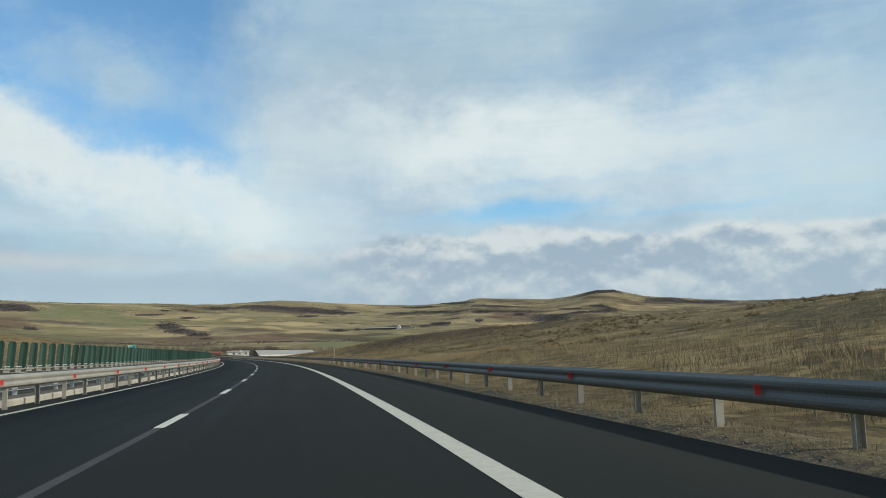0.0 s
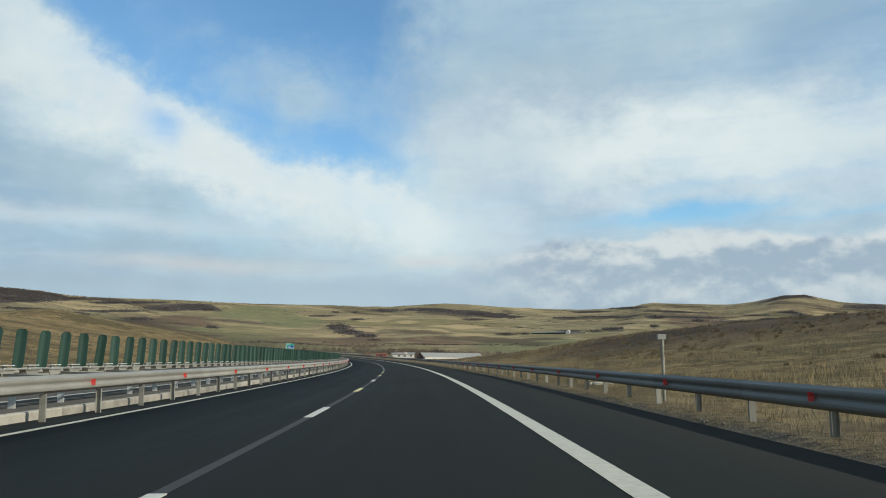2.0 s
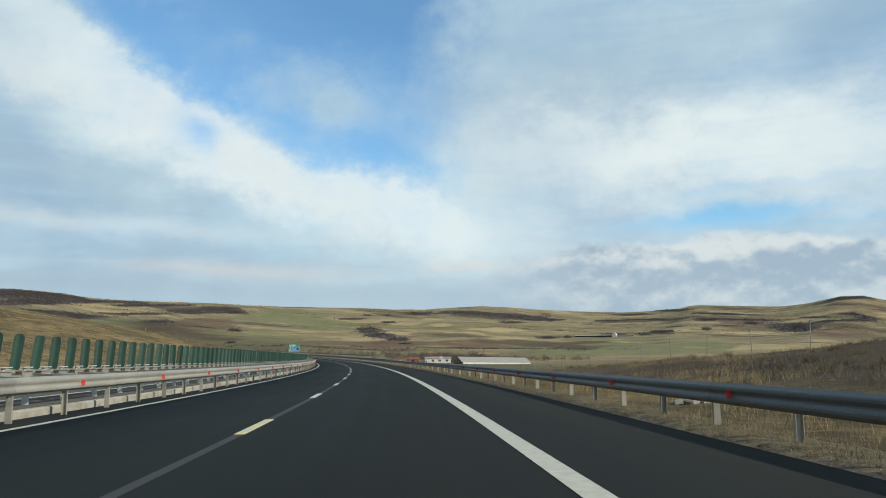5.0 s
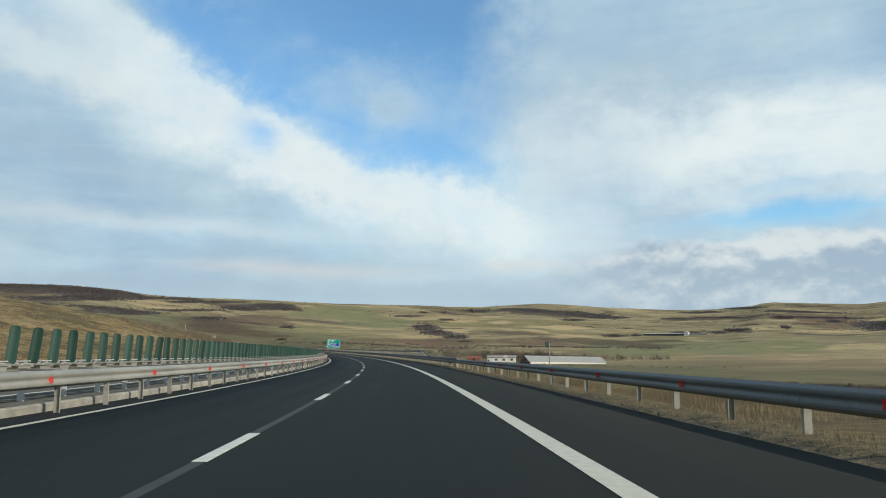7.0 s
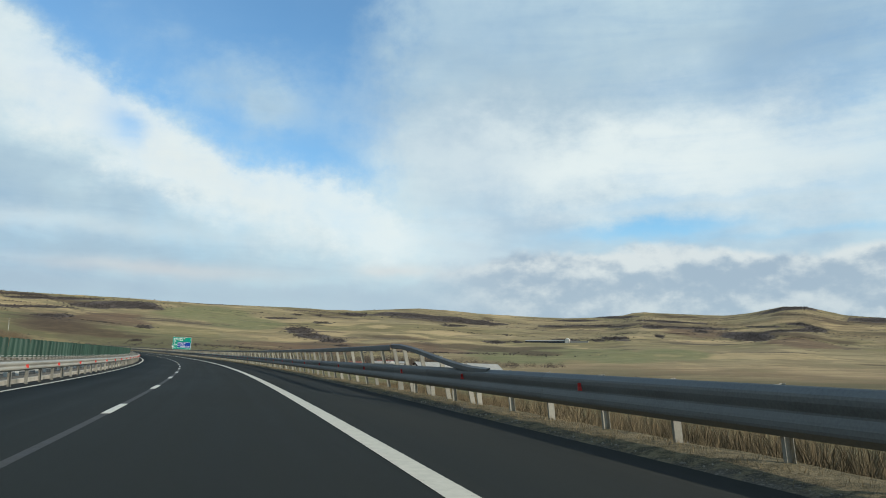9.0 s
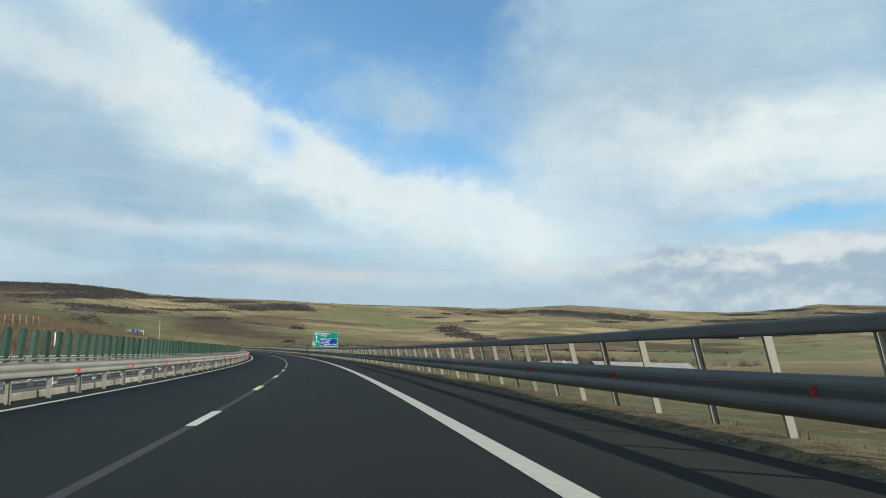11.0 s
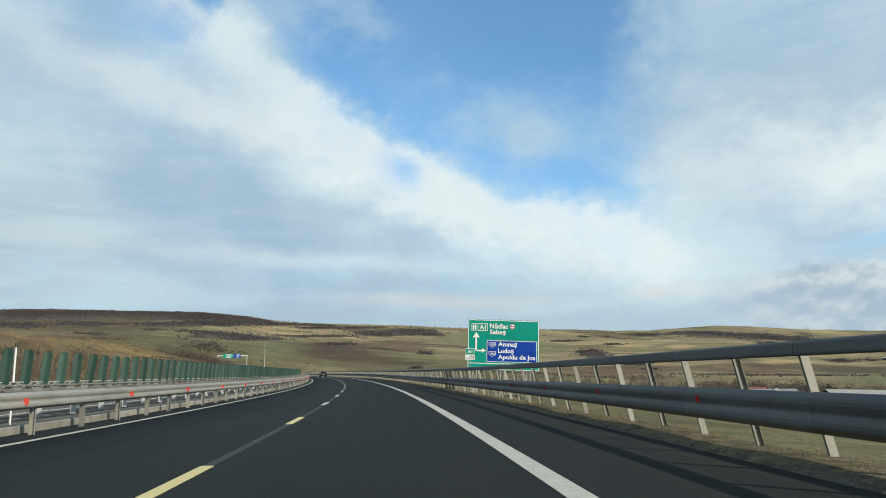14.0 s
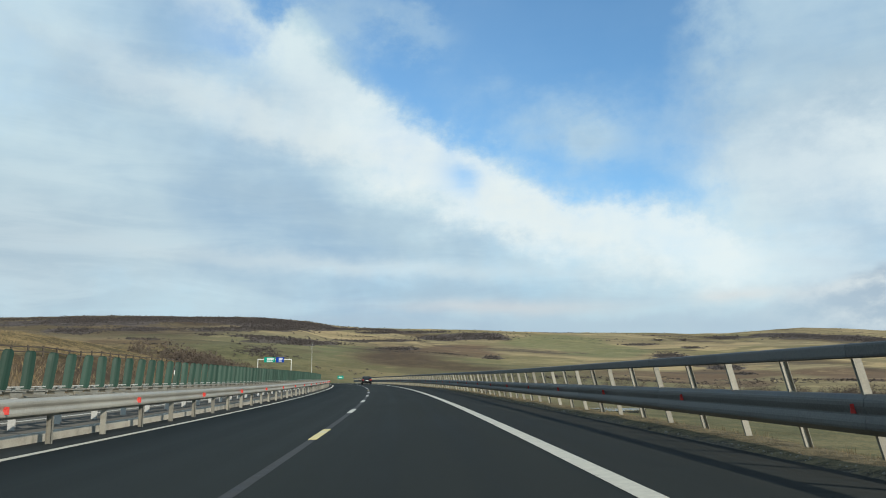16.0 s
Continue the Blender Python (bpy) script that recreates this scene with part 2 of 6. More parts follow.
def asphalt_material(name, tones):
    m, tree, b = material(name, 0.82)
    uv = tree.nodes.new("ShaderNodeUVMap").outputs[0]        # metres along and across the road
    p = tree.nodes.new("ShaderNodeNewGeometry").outputs["Position"]
    streak = fbm(tree, uv, 1.0, 5, 0.6, (0.012, 1.3, 1))
    cloud = fbm(tree, uv, 1.0, 5, 0.6, (0.08, 0.35, 1))
    stone = fbm(tree, p, 90.0, 3, 0.7)
    f = calc(tree, "ADD", calc(tree, "MULTIPLY", streak, 0.55), calc(tree, "MULTIPLY", cloud, 0.45))
    col = blend(tree, ease(tree, f, 0.35, 0.65), tones[0], tones[1])
    col = blend(tree, ease(tree, stone, 0.55, 0.75), col, tones[2])
    lane = tree.nodes.new("ShaderNodeSeparateXYZ")           # the colour grows paler from the hard shoulder to the left lanes
    link(tree, uv, lane.inputs[0])
    col = blend(tree, ease(tree, lane.outputs[1], -0.5, 7.5, 0.0, 0.62), col, tuple(c * 1.9 for c in tones[1]))
    # dust where no wheels run: on the hard shoulder
    d = tree.nodes.new("ShaderNodeSeparateXYZ")
    link(tree, uv, d.inputs[0])
    dust = calc(tree, "MULTIPLY", ease(tree, d.outputs[1], -0.3, -2.6), ease(tree, calc(tree, "ADD", cloud, calc(tree, "MULTIPLY", stone, 0.2)), 0.35, 0.8))
    col = blend(tree, calc(tree, "MULTIPLY", dust, 0.14), col, (0.062, 0.055, 0.045))
    col = blend(tree, calc(tree, "MULTIPLY", ease(tree, d.outputs[1], 8.08, 8.3), ease(tree, d.outputs[1], 9.6, 9.4, 0.0, 0.9)), col, blend(tree, ease(tree, cloud, 0.3, 0.7), (0.052, 0.048, 0.041), (0.112, 0.102, 0.085)))
    paling = tree.nodes.new("ShaderNodeVectorMath")         # the surfacing is darker at the start, paler further on
    paling.operation = "SCALE"
    link(tree, col, paling.inputs[0])
    link(tree, ease(tree, lane.outputs[0], 0.0, 560.0, 0.84, 1.16), paling.inputs["Scale"])
    col = paling.outputs[0]
    link(tree, col, b.inputs["Base Color"])
    link(tree, ease(tree, f, 0.3, 0.7, 0.72, 0.9), b.inputs["Roughness"])
    b.inputs["Specular IOR Level"].default_value = 0.05
    bump(tree, b, stone, 0.35, 0.006)
    return m


def paint_material(name, colour, worn, yellow=False):
    m, tree, b = material(name, 0.6)
    p = tree.nodes.new("ShaderNodeNewGeometry").outputs["Position"]
    wear = fbm(tree, p, 7.0, 6, 0.7)
    fine = fbm(tree, p, 60.0, 3, 0.7)
    col = blend(tree, ease(tree, wear, 0.35, 0.7), tuple(c * 0.82 for c in colour), colour)
    if yellow:
        rnd = tree.nodes.new("ShaderNodeObjectInfo").outputs["Random"]
        mask = ease(tree, calc(tree, "ADD", fbm(tree, p, 1.1, 3, 0.5), calc(tree, "MULTIPLY", rnd, 0.15)), 0.45, 0.57)
        col = blend(tree, mask, col, (0.60, 0.50, 0.22))
    col = blend(tree, ease(tree, calc(tree, "ADD", calc(tree, "MULTIPLY", wear, 0.6), calc(tree, "MULTIPLY", fine, 0.4)), 0.40 + worn, 0.34 + worn), col, (0.05, 0.05, 0.05))
    link(tree, col, b.inputs["Base Color"])
    bump(tree, b, fine, 0.2, 0.004)
    return m


def ground_material():
    """Dry winter grass, green pasture, brown scrub and gravel; which of them lies where is stored in the sheet's points."""
    m, tree, b = material("winter_grass", 0.95)
    b.inputs["Specular IOR Level"].default_value = 0.1
    p = tree.nodes.new("ShaderNodeNewGeometry").outputs["Position"]
    lay = tree.nodes.new("ShaderNodeAttribute")
    lay.attribute_name = "cover"
    parts = tree.nodes.new("ShaderNodeSeparateColor")
    link(tree, lay.outputs["Color"], parts.inputs[0])
    scrub, green, gravel = parts.outputs[0], parts.outputs[1], parts.outputs[2]
    far = lay.outputs["Alpha"]
    fields = node(tree, "TexVoronoi", Scale=1.0, Randomness=0.9)
    wob = tree.nodes.new("ShaderNodeVectorMath")
    wob.operation = "MULTIPLY_ADD"
    wn = node(tree, "TexNoise", Scale=0.010, Detail=4.0)
    link(tree, p, wn.inputs["Vector"])
    link(tree, wn.outputs["Color"], wob.inputs[0])
    wob.inputs[1].default_value = (120, 120, 0)
    link(tree, p, wob.inputs[2])
    turned = tree.nodes.new("ShaderNodeVectorRotate")          # so that x runs along the slopes
    turned.rotation_type = "Z_AXIS"
    turned.inputs["Angle"].default_value = radians(-22)
    link(tree, wob.outputs[0], turned.inputs["Vector"])
    slope = turned.outputs[0]
    mp = tree.nodes.new("ShaderNodeMapping")
    mp.inputs["Scale"].default_value = (0.0036, 0.0078, 0.0)
    link(tree, slope, mp.inputs["Vector"])
    link(tree, mp.outputs[0], fields.inputs["Vector"])
    cell = tree.nodes.new("ShaderNodeSeparateColor")
    link(tree, fields.outputs["Color"], cell.inputs[0])
    wide, mid, fine = fbm(tree, p, 0.006, 5, 0.6), fbm(tree, p, 0.05, 6, 0.65), fbm(tree, p, 1.6, 6, 0.7)
    strip = fbm(tree, slope, 1.0, 7, 0.62, (0.0042, 0.0150, 0.0))
    thicket = fbm(tree, slope, 1.0, 7, 0.66, (0.0028, 0.0085, 0.0))
    straw = blend(tree, ease(tree, fine, 0.36, 0.62), (0.070, 0.050, 0.024), (0.255, 0.180, 0.082))
    straw = blend(tree, ease(tree, mid, 0.42, 0.56), blend(tree, 0.65, straw, (0.076, 0.060, 0.027)), straw)
    tuft = fbm(tree, p, 0.30, 7, 0.72, (1.0, 1.0, 3.0))
    straw = blend(tree, ease(tree, tuft, 0.53, 0.60, 0.0, 0.8), straw, (0.058, 0.044, 0.024))
    straw = blend(tree, ease(tree, tuft, 0.47, 0.40, 0.0, 0.6), straw, (0.265, 0.195, 0.094))
    patches = fbm(tree, p, 0.085, 6, 0.66, (1.0, 1.0, 2.0))
    straw = blend(tree, ease(tree, patches, 0.49, 0.57, 0.0, 0.80), straw, blend(tree, ease(tree, fine, 0.4, 0.6), (0.044, 0.036, 0.019), (0.105, 0.088, 0.044)))
    straw = blend(tree, ease(tree, patches, 0.44, 0.36, 0.0, 0.45), straw, (0.255, 0.198, 0.108))
    pasture = blend(tree, ease(tree, mid, 0.35, 0.65), (0.084, 0.093, 0.045), (0.122, 0.126, 0.066))
    hill = blend(tree, ease(tree, cell.outputs[0], 0.35, 0.65), (0.188, 0.158, 0.096), (0.150, 0.130, 0.076))
    hill = blend(tree, ease(tree, cell.outputs[1], 0.72, 0.86), hill, (0.245, 0.195, 0.112))
    hill = blend(tree, ease(tree, cell.outputs[2], 0.72, 0.80), hill, (0.125, 0.112, 0.058))
    hill = blend(tree, ease(tree, wide, 0.40, 0.60), blend(tree, 0.35, hill, (0.085, 0.064, 0.040)), hill)
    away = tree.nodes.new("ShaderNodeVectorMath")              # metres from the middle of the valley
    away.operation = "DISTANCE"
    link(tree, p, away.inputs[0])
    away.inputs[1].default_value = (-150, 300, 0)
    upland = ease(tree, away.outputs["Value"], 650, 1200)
    hill = blend(tree, calc(tree, "MULTIPLY", upland, ease(tree, strip, 0.46, 0.36, 0.0, 0.30)), hill, (0.290, 0.225, 0.125))
    hill = blend(tree, calc(tree, "MULTIPLY", upland, ease(tree, strip, 0.56, 0.62, 0.0, 0.38)), hill, (0.082, 0.063, 0.043))
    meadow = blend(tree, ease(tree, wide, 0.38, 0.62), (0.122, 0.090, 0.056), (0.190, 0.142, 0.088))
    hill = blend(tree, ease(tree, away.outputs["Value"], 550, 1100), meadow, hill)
    grown = tree.nodes.new("ShaderNodeAttribute")
    grown.attribute_name = "fields"
    kinds = tree.nodes.new("ShaderNodeSeparateColor")
    link(tree, grown.outputs["Color"], kinds.inputs[0])
    ragged = calc(tree, "SUBTRACT", fbm(tree, slope, 1.0, 8, 0.68, (0.011, 0.016, 0.0)), 0.5)

    def lies(value, lo, hi, most, wild=1.6):
        return ease(tree, calc(tree, "MULTIPLY_ADD", ragged, wild, value), lo, hi, 0.0, most)
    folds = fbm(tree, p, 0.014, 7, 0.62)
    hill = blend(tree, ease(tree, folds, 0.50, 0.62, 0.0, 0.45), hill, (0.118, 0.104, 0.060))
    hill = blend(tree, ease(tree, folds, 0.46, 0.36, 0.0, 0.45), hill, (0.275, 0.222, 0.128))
    hill = blend(tree, lies(kinds.outputs[2], 0.34, 0.60, 0.7, 2.2), hill, (0.290, 0.228, 0.130))
    hill = blend(tree, lies(grown.outputs["Alpha"], 0.22, 0.5, 0.85, 0.8), hill, pasture)
    hill = blend(tree, lies(kinds.outputs[1], 0.16, 0.42, 0.92, 1.1), hill, (0.086, 0.058, 0.040))
    hill = blend(tree, calc(tree, "MULTIPLY", upland, ease(tree, thicket, 0.585, 0.600, 0.0, 0.85)), hill, (0.052, 0.040, 0.034))
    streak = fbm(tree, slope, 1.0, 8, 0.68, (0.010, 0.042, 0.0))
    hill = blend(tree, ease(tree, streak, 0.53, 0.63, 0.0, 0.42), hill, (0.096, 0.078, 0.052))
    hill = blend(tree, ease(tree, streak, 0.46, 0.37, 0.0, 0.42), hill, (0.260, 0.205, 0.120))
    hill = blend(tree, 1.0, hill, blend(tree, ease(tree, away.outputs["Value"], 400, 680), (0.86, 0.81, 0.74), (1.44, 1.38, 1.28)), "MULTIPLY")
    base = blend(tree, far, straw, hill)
    base = blend(tree, calc(tree, "MULTIPLY", green, ease(tree, calc(tree, "ADD", mid, calc(tree, "MULTIPLY", green, 0.35)), 0.45, 0.62)), base, pasture)
    brown = blend(tree, ease(tree, mid, 0.35, 0.65), (0.040, 0.030, 0.022), (0.090, 0.062, 0.038))
    base = blend(tree, calc(tree, "MULTIPLY", scrub, ease(tree, calc(tree, "ADD", calc(tree, "ADD", calc(tree, "MULTIPLY", fine, 0.5), calc(tree, "MULTIPLY", mid, 0.5)), calc(tree, "MULTIPLY", scrub, 0.3)), 0.5, 0.72)), base, brown)
    base = blend(tree, calc(tree, "MULTIPLY", far, lies(kinds.outputs[0], 0.30, 0.37, 0.95, 1.3)), base, blend(tree, ease(tree, mid, 0.4, 0.6), (0.056, 0.047, 0.045), (0.100, 0.082, 0.072)))
    stones = node(tree, "TexVoronoi", Scale=14.0)
    link(tree, p, stones.inputs["Vector"])
    grit = blend(tree, ease(tree, fine, 0.35, 0.65), (0.022, 0.018, 0.013), (0.082, 0.066, 0.046))
    grit = blend(tree, ease(tree, stones.outputs["Distance"], 0.2, 0.7, 0.0, 0.4), grit, (0.030, 0.025, 0.018))
    base = blend(tree, calc(tree, "MULTIPLY", gravel, ease(tree, calc(tree, "ADD", fine, calc(tree, "MULTIPLY", gravel, 0.3)), 0.5, 0.68)), base, grit)
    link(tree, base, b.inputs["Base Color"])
    bump(tree, b, fine, 0.6, 0.12)
    return m


def verge_material():
    """Dusty gravel beside the asphalt that gives way to soil and matted straw."""
    m, tree, b = material("verge_soil", 0.95)
    b.inputs["Specular IOR Level"].default_value = 0.1
    p = tree.nodes.new("ShaderNodeNewGeometry").outputs["Position"]
    uv = tree.nodes.new("ShaderNodeSeparateXYZ")
    link(tree, tree.nodes.new("ShaderNodeUVMap").outputs[0], uv.inputs[0])
    broad, mid, fine = fbm(tree, p, 0.45, 5, 0.6), fbm(tree, p, 3.2, 6, 0.68), fbm(tree, p, 26.0, 4, 0.7)
    stones = node(tree, "TexVoronoi", Scale=22.0)
    link(tree, p, stones.inputs["Vector"])
    soil = blend(tree, ease(tree, mid, 0.36, 0.64), (0.042, 0.035, 0.026), (0.110, 0.092, 0.068))
    soil = blend(tree, ease(tree, fine, 0.50, 0.66, 0.0, 0.6), soil, (0.185, 0.160, 0.125))
    grit = blend(tree, ease(tree, fine, 0.34, 0.66), (0.070, 0.060, 0.047), (0.190, 0.168, 0.136))
    shade_ = tree.nodes.new("ShaderNodeSeparateColor")
    link(tree, stones.outputs["Color"], shade_.inputs[0])
    grit = blend(tree, ease(tree, shade_.outputs[0], 0.0, 1.0, 0.55, 0.0), grit, (0.050, 0.043, 0.034))
    mat_ = blend(tree, ease(tree, calc(tree, "ADD", calc(tree, "MULTIPLY", fine, 0.5), calc(tree, "MULTIPLY", mid, 0.5)), 0.38, 0.62), (0.052, 0.044, 0.024), (0.185, 0.148, 0.086))
    ragged = calc(tree, "MULTIPLY_ADD", calc(tree, "SUBTRACT", mid, 0.5), 1.5, calc(tree, "MULTIPLY_ADD", calc(tree, "SUBTRACT", broad, 0.5), 1.2, uv.outputs[1]))
    col = blend(tree, ease(tree, ragged, -0.10, 0.12), grit, soil)
    col = blend(tree, ease(tree, ragged, 0.02, 0.42, 0.0, 0.92), col, mat_)
    link(tree, col, b.inputs["Base Color"])
    bump(tree, b, calc(tree, "ADD", calc(tree, "MULTIPLY", mid, 0.7), calc(tree, "MULTIPLY", fine, 0.3)), 0.8, 0.06)
    return m


def steel_material(name, metal, rough, dark, light):
    m, tree, b = material(name, rough, metal)
    wp = tree.nodes.new("ShaderNodeNewGeometry").outputs["Position"]
    stain, fine = fbm(tree, wp, 0.9, 5, 0.6, (1, 1, 3)), fbm(tree, wp, 30.0, 4, 0.6)
    rnd = tree.nodes.new("ShaderNodeObjectInfo").outputs["Random"]
    f = calc(tree, "ADD", calc(tree, "ADD", calc(tree, "MULTIPLY", stain, 0.55), calc(tree, "MULTIPLY", fine, 0.45)), calc(tree, "MULTIPLY", calc(tree, "SUBTRACT", rnd, 0.5), 0.14))
    col = blend(tree, ease(tree, f, 0.30, 0.70), dark, light)
    col = blend(tree, ease(tree, fbm(tree, wp, 6.0, 6, 0.7), 0.66, 0.78), col, (0.15, 0.125, 0.09))
    link(tree, col, b.inputs["Base Color"])
    link(tree, ease(tree, stain, 0.3, 0.7, rough - 0.06, rough + 0.06), b.inputs["Roughness"])
    bump(tree, b, fine, 0.05, 0.004)
    return m


def blades_material(name, colours, rough=0.9):
    """Many small blades or twigs of one thicket, each of its own shade."""
    m, tree, b = material(name, rough)
    b.inputs["Specular IOR Level"].default_value = 0.1
    g = tree.nodes.new("ShaderNodeNewGeometry")
    ramp = tree.nodes.new("ShaderNodeValToRGB")
    el = ramp.color_ramp.elements
    for i, c in enumerate(colours):
        e = el[i] if i < 2 else el.new(0.5)
        e.color = (*c, 1)
    for i, e in enumerate(el):
        e.position = i / (len(colours) - 1)
    f = calc(tree, "ADD", calc(tree, "MULTIPLY", g.outputs["Random Per Island"], 0.42), calc(tree, "MULTIPLY", ease(tree, fbm(tree, g.outputs["Position"], 0.28, 5, 0.7), 0.38, 0.62), 0.58))
    link(tree, f, ramp.inputs[0])
    link(tree, ramp.outputs[0], b.inputs["Base Color"])
    up = tree.nodes.new("ShaderNodeVectorMath")          # soft stems scatter the light of the whole sky
    up.operation = "MULTIPLY_ADD"
    link(tree, g.outputs["Normal"], up.inputs[0])
    up.inputs[1].default_value, up.inputs[2].default_value = (0.45, 0.45, 0.3), (0.0, 0.0, 0.7)
    link(tree, up.outputs[0], b.inputs["Normal"])
    return m


ASPHALT = asphalt_material("asphalt", ((0.0098, 0.0118, 0.0114), (0.0160, 0.0187, 0.0178), (0.027, 0.029, 0.027)))
WHITE_LINE = paint_material("road_paint", (0.50, 0.47, 0.38), 0.0)
DASH_LINE = paint_material("lane_paint", (0.56, 0.55, 0.48), 0.01)
YELLOW_LINE = paint_material("yellowed_lane_paint", (0.56, 0.53, 0.42), 0.01, yellow=True)
OLD_LINE = plain("scrubbed_paint", (0.009, 0.010, 0.011), (0.040, 0.041, 0.040), 0.85, 0, 5.0, 60.0)
OLD_ASPHALT = asphalt_material("worn_asphalt", ((0.038, 0.037, 0.034), (0.058, 0.056, 0.050), (0.085, 0.081, 0.073)))
GRAVEL = blades_material("gravel", ((0.028, 0.024, 0.019), (0.065, 0.056, 0.044), (0.24, 0.215, 0.175)))
GROUND = ground_material()
VERGE = verge_material()
# two tones of one zinc: right rails' shade and median's sunlight in colour
SHADED_STEEL = steel_material("shaded_galvanised_steel", 0.50, 0.62, (0.102, 0.104, 0.098), (0.168, 0.170, 0.160))
SUNLIT_STEEL = steel_material("sunlit_galvanised_steel", 0.25, 0.55, (0.225, 0.216, 0.184), (0.345, 0.332, 0.285))
POST_STEEL = plain("weathered_zinc", (0.185, 0.178, 0.150), (0.31, 0.30, 0.255), 0.6, 0.25, 4.0, 40.0, 0.15, 0.3)
# paler zinc: sunlight on the rear posts and slat plates is in its colour
SUNLIT_ZINC = plain("sunlit_zinc", (0.36, 0.365, 0.345), (0.52, 0.525, 0.50), 0.55, 0.2, 4.0, 40.0, 0.1)
CONCRETE = plain("concrete", (0.19, 0.18, 0.15), (0.36, 0.34, 0.285), 0.9, 0, 2.5, 35.0, 0.4, 0.25)
GREEN_SLAT = plain("green_plastic", (0.013, 0.038, 0.027), (0.024, 0.060, 0.044), 0.62, 0, 2.0, 25.0, 0.1, 0.4, gloss=0.3)
RED_GLASS = plain("red_reflector", (0.42, 0.035, 0.03), (0.62, 0.07, 0.06), 0.3)
SIGN_GREEN = plain("green_sheeting", (0.0005, 0.185, 0.135), (0.001, 0.225, 0.168), 0.5, 0, 1.2, 20.0, 0.0, gloss=0.12)
SIGN_BLUE = plain("blue_sheeting", (0.002, 0.030, 0.22), (0.004, 0.042, 0.28), 0.5, 0, 1.2, 20.0, 0.0, gloss=0.12)
SIGN_WHITE = plain("white_sheeting", (0.56, 0.58, 0.56), (0.66, 0.67, 0.65), 0.5, 0, 3.0, 20.0, 0.0)
SIGN_RED = plain("red_sheeting", (0.50, 0.03, 0.03), (0.60, 0.05, 0.05), 0.5, 0, 3.0, 20.0, 0.0)
SIGN_BLACK = plain("black_sheeting", (0.02, 0.02, 0.02), (0.04, 0.04, 0.04), 0.5, 0, 3.0, 20.0, 0.0)
WALL_WHITE = plain("white_render", (0.50, 0.48, 0.43), (0.62, 0.60, 0.55), 0.9, 0, 0.6, 12.0)
OLD_WOOD = plain("weathered_timber", (0.035, 0.028, 0.021), (0.085, 0.068, 0.052), 0.9, 0, 3.0, 30.0)
ROOF_GREY = plain("grey_sheet_roof", (0.22, 0.22, 0.20), (0.34, 0.33, 0.30), 0.6, 0.2, 0.4, 6.0)
BACK_GREY = plain("grey_plate_back", (0.12, 0.13, 0.135), (0.19, 0.20, 0.205), 0.6, 0.2, 3.0, 25.0)
ROOF_RED = plain("red_tiles", (0.155, 0.056, 0.040), (0.25, 0.088, 0.060), 0.85, 0, 0.8, 12.0)
GREENHOUSE = plain("greenhouse_film", (0.16, 0.20, 0.18), (0.26, 0.31, 0.28), 0.4, 0, 0.5, 8.0)
WINDOW = plain("dark_window", (0.015, 0.018, 0.02), (0.03, 0.035, 0.04), 0.15, 0, 1.0, 10.0, 0.0)
CAR_PAINT = plain("black_car_paint", (0.010, 0.011, 0.013), (0.018, 0.019, 0.022), 0.25, 0.3, 2.0, 30.0, 0.0)
CAR_GLASS = plain("tinted_glass", (0.012, 0.014, 0.016), (0.02, 0.022, 0.025), 0.08, 0, 2.0, 30.0, 0.0)
RUBBER = plain("rubber", (0.012, 0.012, 0.012), (0.03, 0.03, 0.03), 0.9, 0, 8.0, 60.0)
DRY_BLADES = blades_material("dry_blades", ((0.060, 0.048, 0.027), (0.128, 0.098, 0.055), (0.250, 0.192, 0.110)))
GOLD_BLADES = blades_material("golden_blades", ((0.120, 0.090, 0.044), (0.220, 0.158, 0.075), (0.350, 0.262, 0.135)))
BROWN_TWIGS = blades_material("brown_twigs", ((0.030, 0.024, 0.018), (0.082, 0.066, 0.046), (0.225, 0.182, 0.122)))
REED_BLADES = blades_material("brown_reeds", ((0.070, 0.055, 0.032), (0.130, 0.102, 0.060), (0.235, 0.185, 0.112)))
WEEDS = blades_material("withered_weeds", ((0.052, 0.040, 0.024), (0.104, 0.077, 0.045), (0.195, 0.146, 0.084)))
POND_WATER = plain("pond_water", (0.02, 0.024, 0.022), (0.035, 0.038, 0.034), 0.12, 0, 0.3, 2.0, 0.05, gloss=0.6)
HEDGE_TWIGS = blades_material("hedge_twigs", ((0.050, 0.039, 0.032), (0.090, 0.070, 0.055), (0.140, 0.110, 0.085)))
HILL_BUSHES = blades_material("bare_bushes", ((0.042, 0.038, 0.039), (0.064, 0.056, 0.054), (0.094, 0.080, 0.072)))


# ---- building helpers ----
def smooth(x, lo, hi):
    u = np.clip((np.asarray(x, float) - lo) / (hi - lo), 0, 1)
    return u * u * (3 - 2 * u)


LATTICE = np.random.RandomState(7).rand(256, 256)


